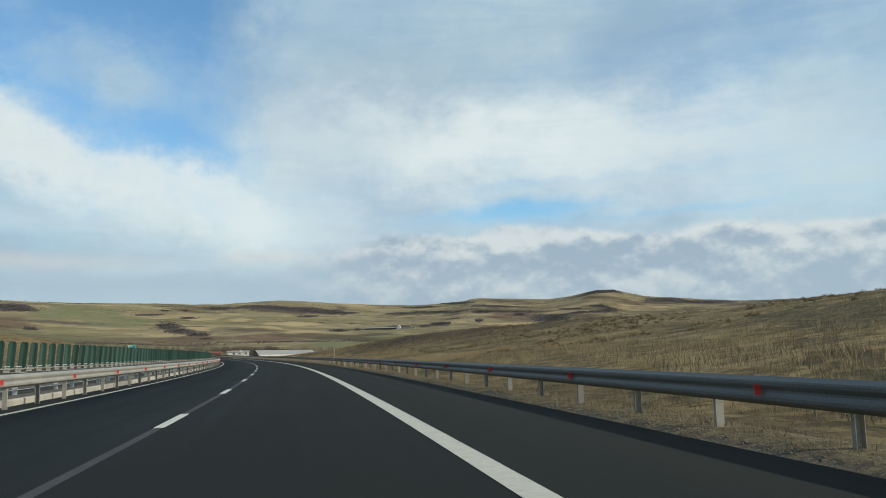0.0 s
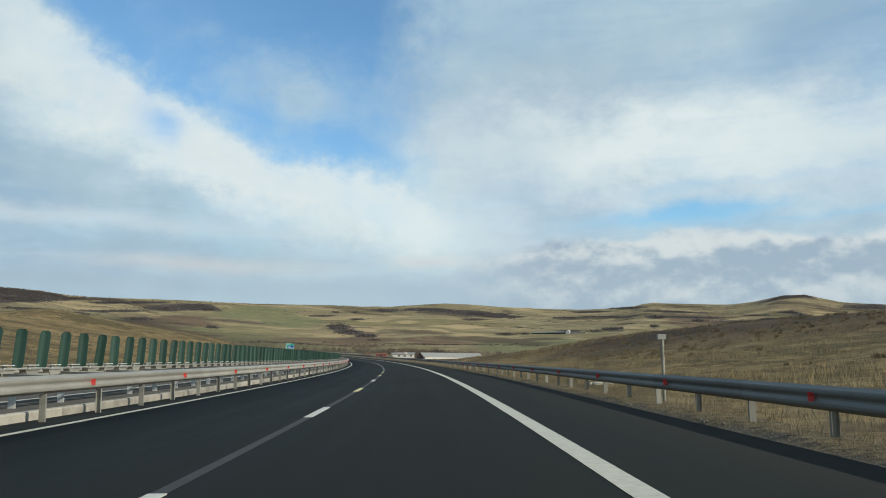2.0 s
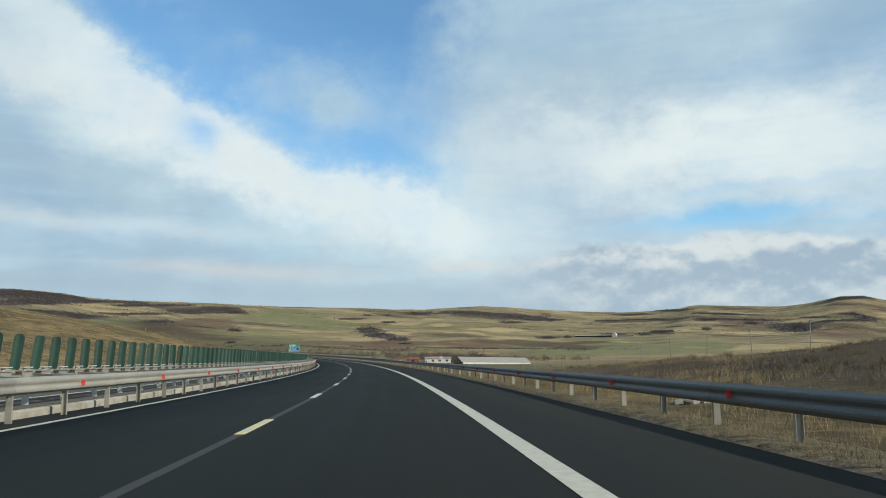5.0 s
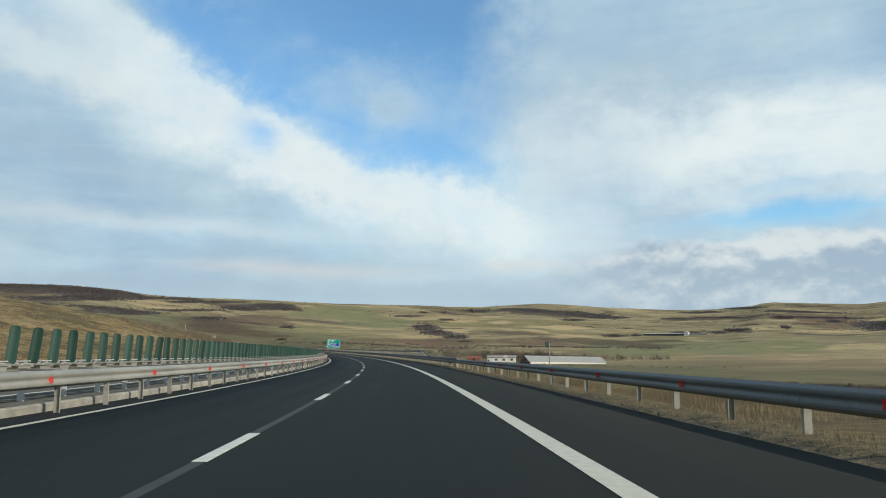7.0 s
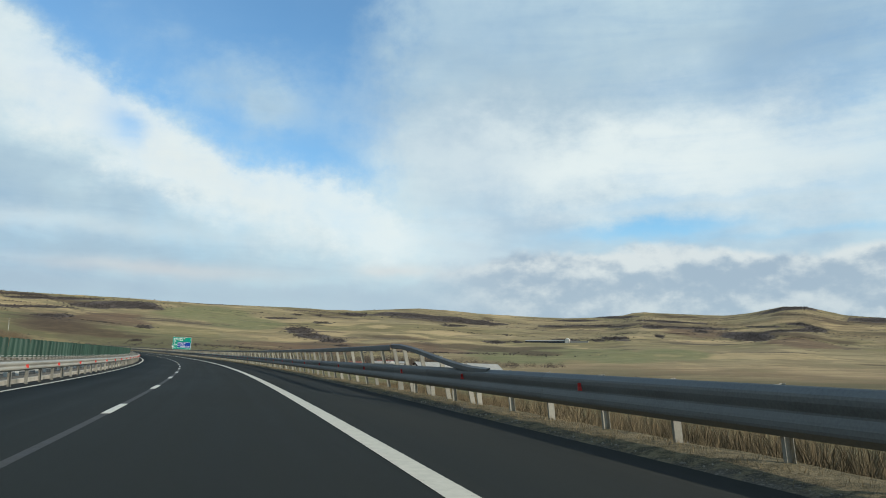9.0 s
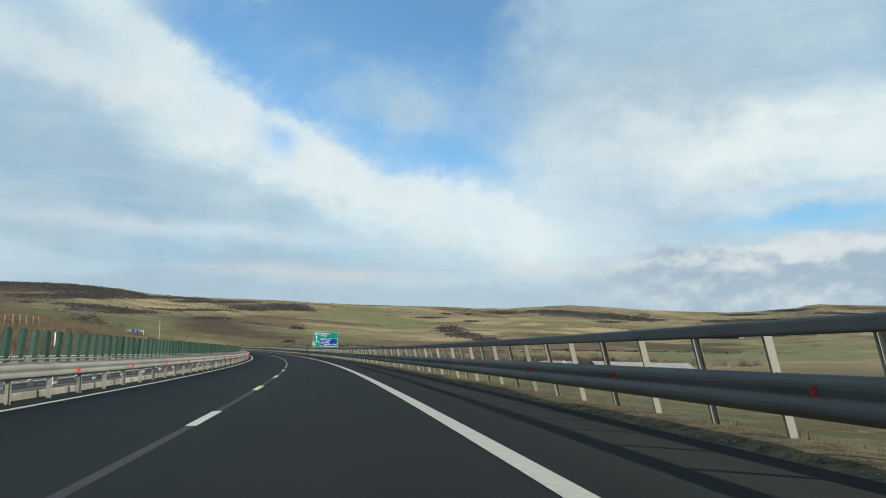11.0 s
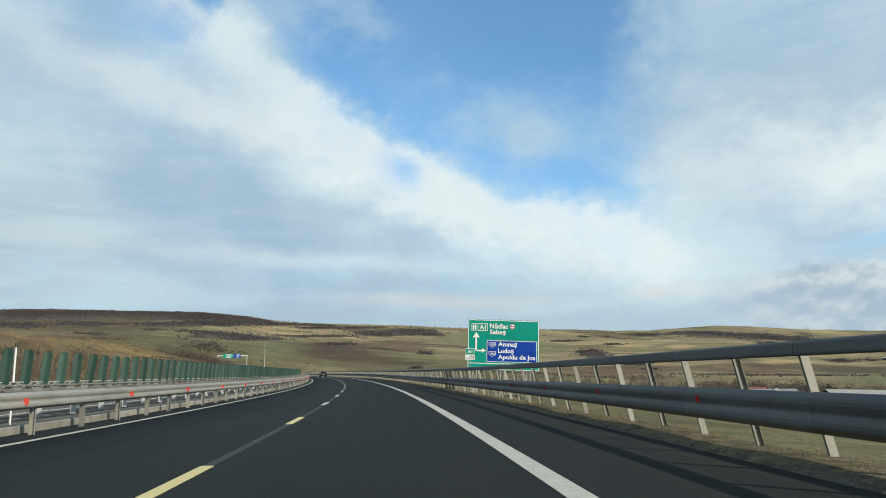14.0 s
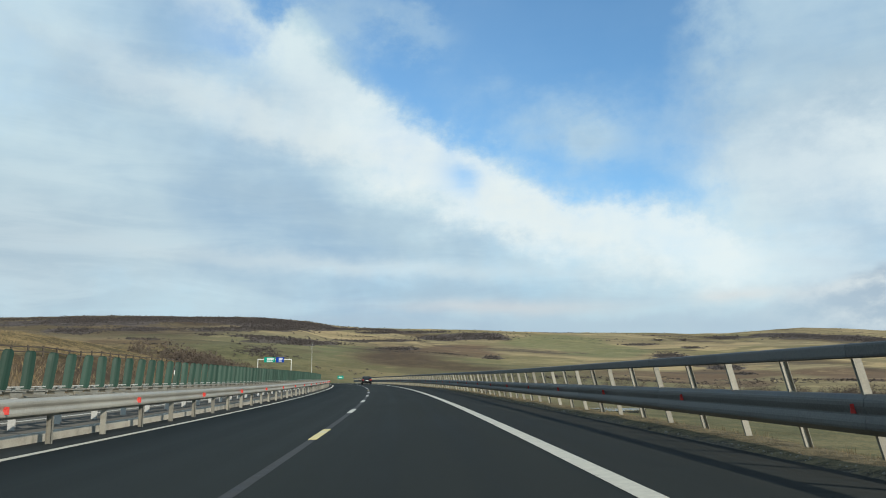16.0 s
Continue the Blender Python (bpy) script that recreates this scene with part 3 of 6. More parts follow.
def rough_field(x, y, size, octaves=4, gain=0.5):
    """Value noise from -1 to 1 with features of that size in metres."""
    out, amp, norm = 0.0, 1.0, 0.0
    for k in range(octaves):
        u, v = np.asarray(x) / size + 17.3 * k, np.asarray(y) / size - 9.1 * k
        i, j = np.floor(u).astype(int), np.floor(v).astype(int)
        fu, fv = u - i, v - j
        fu, fv = fu * fu * (3 - 2 * fu), fv * fv * (3 - 2 * fv)
        a, b = LATTICE[i % 256, j % 256], LATTICE[(i + 1) % 256, j % 256]
        c, e = LATTICE[i % 256, (j + 1) % 256], LATTICE[(i + 1) % 256, (j + 1) % 256]
        out = out + amp * ((a * (1 - fu) + b * fu) * (1 - fv) + (c * (1 - fu) + e * fu) * fv)
        norm, amp, size = norm + amp, amp * gain, size / 2
    return 2 * out / norm - 1


def box_into(bm, x0, x1, y0, y1, z0, z1, bevel=0.0):
    vs = [bm.verts.new(p) for p in ((x0, y0, z0), (x1, y0, z0), (x1, y1, z0), (x0, y1, z0), (x0, y0, z1), (x1, y0, z1), (x1, y1, z1), (x0, y1, z1))]
    fs = [bm.faces.new([vs[i] for i in f]) for f in ((3, 2, 1, 0), (4, 5, 6, 7), (0, 1, 5, 4), (1, 2, 6, 5), (2, 3, 7, 6), (3, 0, 4, 7))]
    if bevel:
        bmesh.ops.bevel(bm, geom=list({e for f in fs for e in f.edges}), offset=bevel, segments=1, affect="EDGES", profile=0.5)
    return bm


def box(x0, x1, y0, y1, z0, z1, bevel=0.0):
    return box_into(bmesh.new(), x0, x1, y0, y1, z0, z1, bevel)


def prism(outline, y0, y1):
    """An outline of (x, z) points drawn out from y0 to y1, closed at both ends."""
    bm = bmesh.new()
    a = [bm.verts.new((x, y0, z)) for x, z in outline]
    b = [bm.verts.new((x, y1, z)) for x, z in outline]
    n = len(outline)
    for i in range(n):
        bm.faces.new((a[i], a[(i + 1) % n], b[(i + 1) % n], b[i]))
    bm.faces.new(a[::-1])
    bm.faces.new(b)
    bmesh.ops.recalc_face_normals(bm, faces=bm.faces)
    return bm


def tube(radius, z0, z1, x=0.0, y=0.0, sides=10, top=None):
    bm = bmesh.new()
    top = radius if top is None else top
    a = [bm.verts.new((x + radius * math.cos(2 * math.pi * i / sides), y + radius * math.sin(2 * math.pi * i / sides), z0)) for i in range(sides)]
    b = [bm.verts.new((x + top * math.cos(2 * math.pi * i / sides), y + top * math.sin(2 * math.pi * i / sides), z1)) for i in range(sides)]
    for i in range(sides):
        bm.faces.new((a[i], a[(i + 1) % sides], b[(i + 1) % sides], b[i]))
    bm.faces.new(a[::-1])
    bm.faces.new(b)
    return bm


def mesh_of(name, bm, mat):
    me = bpy.data.meshes.new(name)
    bm.to_mesh(me)
    bm.free()
    me.materials.append(mat)
    return me


def part(name, shape, mat, parent, label="", m=None):
    """One mesh object under a thing or a part; shape is a bmesh or a mesh that alike parts share; m is its place under the parent."""
    me = shape if isinstance(shape, bpy.types.Mesh) else mesh_of(name, shape, mat)
    ob = new(name, me)
    ob.parent = parent
    if m is not None:
        ob.matrix_basis = m
    return tagged(ob, label) if label else ob


def thing(name, m, label, category, group="", kind=""):
    ob = new(name)
    ob.empty_display_size = 0.3
    ob.matrix_basis = m
    return tagged(ob, label, category, group, kind)


def along(s, d=0.0, up=0.0, turn=0.0):
    """A pose on the road with its y axis along the road and its grade."""
    x, y, z = road_xyz(s, d, up)
    return Matrix.Translation((x, y, z)) @ pose(0, 0, 0, 0, 0, math.degrees(np.interp(s, LINE_S, LINE_H)) + turn) @ \
        pose(0, 0, 0, math.degrees(math.atan(np.interp(s, GRADE_AT, GRADE))), 0, 0)


def sheet(name, verts, faces, mat):
    me = bpy.data.meshes.new(name)
    verts, faces = np.asarray(verts, np.float32), np.asarray(faces, np.int32)
    n, k = faces.shape
    me.vertices.add(len(verts))
    me.vertices.foreach_set("co", verts.ravel())
    me.loops.add(n * k)
    me.loops.foreach_set("vertex_index", faces.ravel())
    me.polygons.add(n)
    me.polygons.foreach_set("loop_start", np.arange(0, n * k, k, dtype=np.int32))
    me.update(calc_edges=True)
    me.materials.append(mat)
    return me


def grid_faces(nu, nv):
    i = np.arange(nu * nv).reshape(nu, nv)
    return np.stack([i[:-1, :-1], i[1:, :-1], i[1:, 1:], i[:-1, 1:]], -1).reshape(-1, 4)


def ribbon(name, d_list, s0, s1, step, mat, skirt=0.0):
    """A band of road surface; d_list holds (d, height) across it. Its UV map is in metres along and across."""
    ss = np.linspace(s0, s1, max(2, int((s1 - s0) / step) + 1))
    cols = list(d_list)
    if skirt:
        cols = [(cols[0][0] + 0.01, cols[0][1] - skirt)] + cols + [(cols[-1][0] - 0.01, cols[-1][1] - skirt)]
    rows = np.stack([road_xyz(ss, d, up) for d, up in cols], 1)
    me = sheet(name, rows.reshape(-1, 3), grid_faces(len(ss), len(cols)), mat)
    uv = np.stack(np.meshgrid(ss, [c[0] for c in cols], indexing="ij"), -1).reshape(-1, 2)
    index = np.empty(len(me.loops), np.int32)
    me.loops.foreach_get("vertex_index", index)
    layer = me.uv_layers.new(name="UVMap")
    layer.data.foreach_set("uv", uv[index].astype(np.float32).ravel())
    return new(name, me)


# ---- the lie of the land ----
HUB = (-150.0, 300.0)
RIDGE_WAY = (-180, -60, -25, -22.4, -20.4, -17.8, -16.6, -15.5, -14.1, -13.2, -12, -10.5, -7.3, -5, -4.2, -3.5, -1.4, 0.7, 3, 5, 7, 9.2, 11.4, 13.6, 15.8, 18, 22.4, 26.8, 31, 35.2, 39, 40.8, 42.7, 45, 47, 51, 56, 59, 62, 75, 110, 180)
RIDGE_TOP = (40, 80, 92, 100.5, 109.5, 120, 134, 147.5, 148.5, 139, 128, 122, 128, 134.5, 130.5, 124, 117, 114.5, 119, 123.5, 129, 138.5, 145, 140.5, 135, 137, 142.5, 147, 154, 159, 162.5, 168, 184, 192, 194, 194, 194, 186, 180, 165, 90, 40)
NEAR_S = np.arange(-400.0, 1400.0, 4.0)
NEAR_P = road_xyz(NEAR_S, 0.0)[:, :2]


def to_road(x, y):
    """The road's own s and d of world places."""
    p = np.stack([x, y], -1).reshape(-1, 2)
    s = np.empty(len(p))
    for i in range(0, len(p), 20000):
        q = p[i:i + 20000]
        s[i:i + 20000] = NEAR_S[np.argmin(((q[:, None, :] - NEAR_P[None]) ** 2).sum(-1), 1)]
    for _ in range(2):
        h, o = np.interp(s, LINE_S, LINE_H), road_xyz(s, 0.0)
        s = np.clip(s - (p[:, 0] - o[:, 0]) * np.sin(h) + (p[:, 1] - o[:, 1]) * np.cos(h), -399, 1399)
    h, o = np.interp(s, LINE_S, LINE_H), road_xyz(s, 0.0)
    d = -(p[:, 0] - o[:, 0]) * np.cos(h) - (p[:, 1] - o[:, 1]) * np.sin(h)
    gap = np.hypot(p[:, 0] - o[:, 0], p[:, 1] - o[:, 1])
    return s.reshape(np.shape(x)), np.where(np.abs(d) < gap * 0.98, np.sign(d) * gap, d).reshape(np.shape(x))


# Thickets, pale stubble and green pasture on the hillsides: centre, half-length and half-depth as vectors.
WEST_THICKETS = ((-1354, 1497, 15, 72, -65, 65), (-1323, 1576, -31, 113, -54, 59), (-1236, 1406, 10, 84, -44, 46), (-1299, 1619, -28, 107, -37, 42), (-1022, 1271, -11, 99, -40, 45), (-1041, 1227, -1, 32, -25, 26),
                 (-1233, 1688, 3, 54, -20, 25), (-1218, 1794, 15, 106, -23, 32), (-1084, 1515, 4, 108, -20, 25), (-1102, 1848, 30, 62, -55, 88), (-1043, 1828, 20, 31, -19, 31), (-1104, 1732, 26, 41, -32, 46),
                 (-947, 1403, -7, 55, -38, 52), (-781, 1393, 5, 12, -23, 38), (-655, 1175, 6, 3, -6, 10), (-1491, 1223, 60, 124, -87, 49))
MIDDLE_THICKETS = ((-764, 2425, 32, 27, -23, 72), (-627, 2521, 104, 24, -16, 66), (-537, 2521, 95, 125, -14, 67), (-452, 2542, 63, 126, -11, 67), (-397, 2530, 60, 73, -8, 51), (-429, 2188, 21, 45, -7, 39),
                   (-817, 2014, 24, 36, -9, 22), (-838, 2186, 9, 8, -9, 22), (-793, 2225, 6, 11, -11, 30), (-694, 1971, 10, 21, -14, 38), (-641, 1692, 15, 27, -39, 101), (-561, 1543, 22, 13, -25, 67),
                   (-495, 1456, 19, 7, -13, 38), (-455, 1377, 9, 3, -6, 19))
EAST_THICKETS = ((-273, 1752, 20, 3, -5, 36), (-235, 1789, 11, 5, -4, 32), (-148, 1885, 24, -7, -3, 56), (-47, 1936, 27, -28, 0, 104), (-82, 1844, 14, -8, -1, 28), (-139, 2906, 76, 0, -1, 44),
                 (-7, 2992, 58, -60, 1, 52), (-198, 2611, 50, 20, -3, 48), (-79, 2600, 80, -100, -1, 60), (77, 2477, 31, 14, 3, 60), (141, 2709, 100, -17, 3, 40), (54, 2061, 10, 3, 4, 68),
                 (187, 2384, 18, 6, 8, 72))
FAR_EAST_THICKETS = ((261, 2108, 17, -43, 32, 197), (458, 2490, 37, -24, 10, 47), (459, 2375, 37, 37, 18, 78), (360, 2497, 25, -90, 6, 35), (545, 2978, 99, 58, 13, 67), (251, 2173, 43, -53, 23, 191),
                     (784, 2907, 88, 12, 28, 100), (361, 2259, 74, 44, 8, 47), (894, 2855, 125, 4, 22, 69), (164, 2518, 111, 6, 3, 40))
BROWN_SLOPES = ((-878, 1426, 10, 101, -99, 150), (-801, 1232, 23, 52, -46, 65), (-695, 1164, 45, 19, -20, 30), (-612, 1149, 59, 41, -26, 45), (-515, 1268, 50, 67, -34, 81), (-427, 1226, 31, 11, -19, 53),
                (295, 1842, 65, 21, 40, 192), (-313, 1354, 48, 28, -16, 70), (179, 2312, 79, -14, 22, 199), (-932, 1100, 0, 25, -33, 29), (-901, 1151, -1, 49, -20, 19), (-849, 994, 19, 25, -16, 12), (-1026, 1078, 15, 28, -16, 12), (-1064, 1008, 11, 34, -31, 19), (-470, 1376, 53, 17, -20, 57), (-368, 1428, 42, 24, -12, 47))
PALE_FIELDS = ((-557, 1952, 33, 10, -21, 73), (-657, 2190, 31, 5, -20, 65), (-562, 1636, 35, 20, -28, 79), (-427, 1685, 48, 21, -19, 78), (-404, 1883, 62, 68, -15, 71), (-642, 1947, 33, 32, -18, 53),
               (-336, 1664, 54, 61, -8, 39), (-825, 1958, 18, 29, -11, 26), (-125, 2459, 96, -3, -1, 40), (-17, 1932, 48, 27, 1, 80), (105, 1934, 72, 33, 3, 36), (295, 2447, 113, -22, 7, 43),
               (621, 2586, 120, 26, 28, 113), (-1178, 1188, 15, 21, -26, 19), (-1039, 1120, 20, 27, -19, 15))
GREEN_FIELDS = ((-942, 1898, 52, 119, -92, 178), (-776, 1752, 51, 74, -84, 182), (-230, 1398, 42, 19, -28, 186), (-147, 1476, 55, -17, -11, 148), (-935, 1307, 5, 91, -59, 76), (-1134, 1113, 19, 36, -36, 25), (-1001, 1091, 26, 28, -38, 29), (-888, 1176, 5, 33, -34, 34), (-176, 1248, 53, 13, -18, 155), (-80, 1340, 63, -4, -5, 200), (10, 1395, 48, 1, 7, 144))
WEST_WOODS = ((-1512, 1241, 9, 68, -66, 38), (-1494, 1358, 39, 68, -89, 61), (-1420, 1451, 29, 77, -69, 55), (-1368, 1543, 11, 73, -71, 65), (-1298, 1100, 19, 26, -66, 37), (-1295, 1204, 29, 46, -40, 27),
              (-1214, 1286, 34, 31, -41, 32), (-1202, 1392, -24, 81, -38, 35), (-1086, 1069, 12, 19, -10, 7), (-1099, 1173, 6, 8, -13, 10), (-1058, 1218, 9, 23, -9, 8), (-988, 1251, -20, 65, -23, 23),
              (-887, 1078, -1, 29, -39, 34), (-846, 1065, 3, 21, -12, 11))
THICKETS = WEST_WOODS + WEST_THICKETS + MIDDLE_THICKETS + EAST_THICKETS + FAR_EAST_THICKETS


def spots(x, y, ovals):
    """1 in the middle of any of the ovals, falling to 0.37 at its rim."""
    out = np.zeros(np.shape(x))
    for cx, cy, ax, ay, bx, by in ovals:
        k = ax * by - ay * bx
        u, v = ((x - cx) * by - (y - cy) * bx) / k, ((y - cy) * ax - (x - cx) * ay) / k
        out = np.maximum(out, np.exp(-np.minimum(u * u + v * v, 30)))
    return out


def land(x, y):
    """Height of the ground, and its cover: scrub, green, gravel, far."""
    s, d = to_road(x, y)
    base = np.interp(s, LINE_S, LINE_Z)
    # beside the near carriageway: a grassy rise at first, then an embankment
    u = np.maximum(-2.75 - d, 0)
    climb = np.interp(s, (-120, 40, 120, 190, 250, 300), (0.14, 0.125, 0.075, 0.03, 0.0, 0.0))
    mound = 3.3 * np.exp(-((s - 178) / 55) ** 2 - ((d + 38) / 19) ** 2) + 1.6 * np.exp(-((s - 125) / 30) ** 2 - ((d + 60) / 22) ** 2)
    drop = np.interp(s, (235, 290, 345, 600, 760), (0.0, 1.6, 3.6, 4.6, 4.6))
    right = -0.03 - 0.035 * np.minimum(u, 1.9) + climb * np.clip(u - 2.2, 0, 130) + mound * smooth(u, 2, 14) - drop * smooth(u, 1.5, 1.8 + 2.4 * np.maximum(drop, 0.5))
    right = right - np.interp(s, (200, 300, 700), (0.0, 6.5, 6.5)) * smooth(u, 12, 130)
    # beyond the far carriageway: a golden hill, then a steep bank with brush
    v = np.maximum(d - 23.4, 0)
    hill = np.interp(s, (-100, 60, 230, 300, 370, 410, 450), (0.17, 0.17, 0.165, 0.175, 0.205, 0.165, 0.04)) * np.clip(v - 2.6, 0, 75)
    bank = np.interp(s, (340, 410, 512, 545, 600, 640, 665, 690, 770), (0.0, 4.2, 5.7, 6.2, 5.3, 5.9, 6.2, 6.1, 2.5))
    left = -0.03 + hill + bank * (0.62 * smooth(v, 2.4, 10) + 0.38 * smooth(v, 8, 24)) + np.interp(s, (330, 420, 540, 600, 720), (0, 0.01, 0.005, 0.0, 0.0)) * np.clip(v - 10, 0, 80)
    rel = np.where(d < -2.75, right, np.where(d > 23.4, left, -0.15))
    rel = rel + 0.30 * rough_field(x, y, 9.0, 4, 0.65) * smooth(np.maximum(u, v), 2.0, 7) + 0.9 * rough_field(x, y, 45.0, 3) * smooth(np.maximum(u, v), 12, 60)
    near = base + rel
    # the far hills round the valley
    dx, dy = x - HUB[0], y - HUB[1]
    r, way = np.hypot(dx, dy), np.degrees(np.arctan2(-dx, dy))
    reach = np.interp(way, (-180, -20, 5, 25, 45, 180), (2900, 2900, 2700, 2150, 1850, 1850))
    top = np.interp(way, RIDGE_WAY, RIDGE_TOP) * reach / 2600
    k = np.clip((r - 480) / (reach - 480), 0, 1.6)
    power = np.interp(way, (-30, 0, 12, 28, 45), (2.2, 1.8, 1.7, 1.45, 1.25))
    rise_ = np.where(k < 1, np.minimum(k, 1) ** power, 1 - 0.6 * (k - 1))
    lump = 9.0 * rough_field(x, y, 420.0, 5, 0.5) * smooth(k, 0.02, 0.3) * (1 - 0.75 * smooth(k, 0.75, 1.0))
    far_z = -18.4 + (top + 18.4) * rise_ + lump + 1.2 * rough_field(x, y, 60.0, 3) * smooth(k, 0.0, 0.1)
    w = smooth(np.maximum(u, v), 70, 330)
    w = np.maximum(w, smooth(s, 1050, 1390))
    z = near * (1 - w) + far_z * w
    # what grows where
    patchy = rough_field(x, y, 60.0, 4)
    scrub = np.clip(np.exp(-((s - 185) / 65) ** 2 - ((d + 38) / 24) ** 2) * 1.6 + smooth(s, 395, 450) * (1 - smooth(s, 570, 620) * smooth(v, 6, 10)) * (1 - smooth(s, 700, 760)) * smooth(v, 2, 5) * (1 - smooth(v, 26, 40)) * 1.3, 0, 1)
    scrub = np.maximum(scrub, np.clip(1.5 * np.exp(-((s - 212) / 30) ** 2 - ((d + 15) / 6.5) ** 2), 0, 1))
    scrub = np.maximum(scrub, smooth(s, 225, 285) * (1 - 0.5 * smooth(s, 340, 400)) * smooth(u, 2.2, 4) * (1 - smooth(u, 14, 30)) * 0.80)
    scrub = np.maximum(scrub, 0.8 * smooth(rough_field(x, y * 1.5, 260.0, 4, 0.6), 0.18, 0.42) * smooth(r, 500, 900))
    scrub = np.maximum(scrub, 0.6 * smooth(-way, -6, 8) * smooth(r, 1600, 2200) * smooth(rough_field(x, y * 1.4, 210.0, 5, 0.6), -0.25, 0.3))
    scrub = np.maximum(scrub, 0.9 * np.exp(-((way - 36) / 3.2) ** 2 - ((r - 1250) / 260) ** 2))
    scrub = np.maximum(scrub, 0.75 * smooth(way, 42, 50) * smooth(r, 1000, 1350))
    green = 0.10 * smooth(r, 500, 900)
    green = np.clip(green + 0.55 * smooth(s, 290, 400) * smooth(u, 8, 26) * (1 - smooth(u, 250, 500)) + 0.15 * patchy * smooth(r, 500, 900), 0, 1) * (1 - 0.7 * scrub)
    gravel = np.clip(smooth(u, -0.1, 0.05) * (1 - smooth(u, 0.7, 2.6)) * (d < 0) + smooth(v, -0.1, 0.05) * (1 - smooth(v, 1.0, 3.0)) * (d > 20), 0, 1)
    return z, np.stack([scrub, green, gravel, smooth(np.maximum(u, v), 60, 220)], -1)


def ground_axis(lo, fine_lo, fine_hi, hi, step):
    mid = np.arange(fine_lo, fine_hi + step, step)
    out = []
    for start, end, sign in ((fine_lo, lo, -1), (mid[-1], hi, 1)):
        side_, w = [], step
        p = start
        while (p - end) * sign < 0:
            w *= 1.06
            p += sign * min(w, 19)
            side_.append(p)
        out.append(side_)
    return np.concatenate([out[0][::-1], mid, out[1]])


def build_ground():
    gx, gy = ground_axis(-3600, -350, 60, 2600, 1.7), ground_axis(-1300, -12, 640, 4300, 1.7)
    x, y = np.meshgrid(gx, gy, indexing="ij")
    z, cover = land(x, y)
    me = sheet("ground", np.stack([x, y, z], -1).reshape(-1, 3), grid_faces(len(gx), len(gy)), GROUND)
    me.polygons.foreach_set("use_smooth", np.ones(len(me.polygons), bool))
    layer = me.attributes.new("cover", "FLOAT_COLOR", "POINT")
    layer.data.foreach_set("color", cover.astype(np.float32).ravel())
    fields = np.stack([spots(x, y, THICKETS), spots(x, y, BROWN_SLOPES), spots(x, y, PALE_FIELDS), spots(x, y, GREEN_FIELDS)], -1)
    layer = me.attributes.new("fields", "FLOAT_COLOR", "POINT")
    layer.data.foreach_set("color", fields.astype(np.float32).ravel())
    return tagged(new("ground", me), "rolling winter land with dry golden grass and pasture", "ground", kind="structure")


build_ground()

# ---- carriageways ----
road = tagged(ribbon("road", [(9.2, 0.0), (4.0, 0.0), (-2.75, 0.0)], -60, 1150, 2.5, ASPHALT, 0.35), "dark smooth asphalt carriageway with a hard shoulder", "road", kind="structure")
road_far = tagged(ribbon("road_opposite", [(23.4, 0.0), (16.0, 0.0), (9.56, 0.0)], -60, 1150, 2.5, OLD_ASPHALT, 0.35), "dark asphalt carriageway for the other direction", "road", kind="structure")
for name, d, half, owner in (("edge_line", 0.0, 0.14, road), ("edge_line", 8.02, 0.085, road), ("edge_line", 13.05, 0.12, road_far), ("edge_line", 20.9, 0.11, road_far)):
    ob = ribbon(name, [(d + half, 0.005), (d - half, 0.005)], -55, 1140, 2.5, WHITE_LINE)
    ob.parent = owner
old = ribbon("scrubbed_line", [(3.97 + 0.07, 0.003), (3.97 - 0.07, 0.003)], -55, 1140, 2.5, OLD_LINE)
old.parent = road


def verge_up(s, u, lie):
    """Height of the verge u metres outside the asphalt; lie: the ground below it."""
    lip = np.interp(s, LINE_S, LINE_Z) - 0.035 + 0.075 * smooth(u, 0.0, 0.45) - 0.03 * smooth(u, 0.8, 1.6)
    lip = lip + (0.030 * rough_field(s, u, 0.9, 3, 0.6) + 0.045 * rough_field(s, u * 0.5, 3.5, 3)) * smooth(u, 0.05, 0.4)
    w = smooth(u, 1.25, 2.0)
    return lip * (1 - w) + (lie - 0.07) * w


def verge():
    """The lip of soil and matted grass between the asphalt and the grass behind the near rail, with gravel along its edge."""
    ss, uu = np.arange(-12.0, 650.0, 0.4), np.array([-0.02, 0.03, 0.10, 0.20, 0.32, 0.46, 0.62, 0.80, 1.0, 1.2, 1.4, 1.6, 1.8, 2.0])
    sg, ug = np.meshgrid(ss, uu, indexing="ij")
    p = road_xyz(sg, -2.75 - ug - 0.10 * rough_field(sg, ug * 0.0, 1.3, 3) * smooth(ug, 0.0, 0.2))
    lie, _ = land(p[..., 0], p[..., 1])
    p[..., 2] = verge_up(sg, ug, lie)
    me = sheet("verge", p.reshape(-1, 3), grid_faces(len(ss), len(uu))[:, ::-1], VERGE)
    index = np.empty(len(me.loops), np.int32)
    me.loops.foreach_get("vertex_index", index)
    me.uv_layers.new(name="UVMap").data.foreach_set("uv", np.stack([sg, ug], -1).reshape(-1, 2)[index].astype(np.float32).ravel())
    me.polygons.foreach_set("use_smooth", np.ones(len(me.polygons), bool))
    tagged(new("verge", me), "verge of matted dry grass, soil and a little gravel", "verge", kind="structure")


verge()


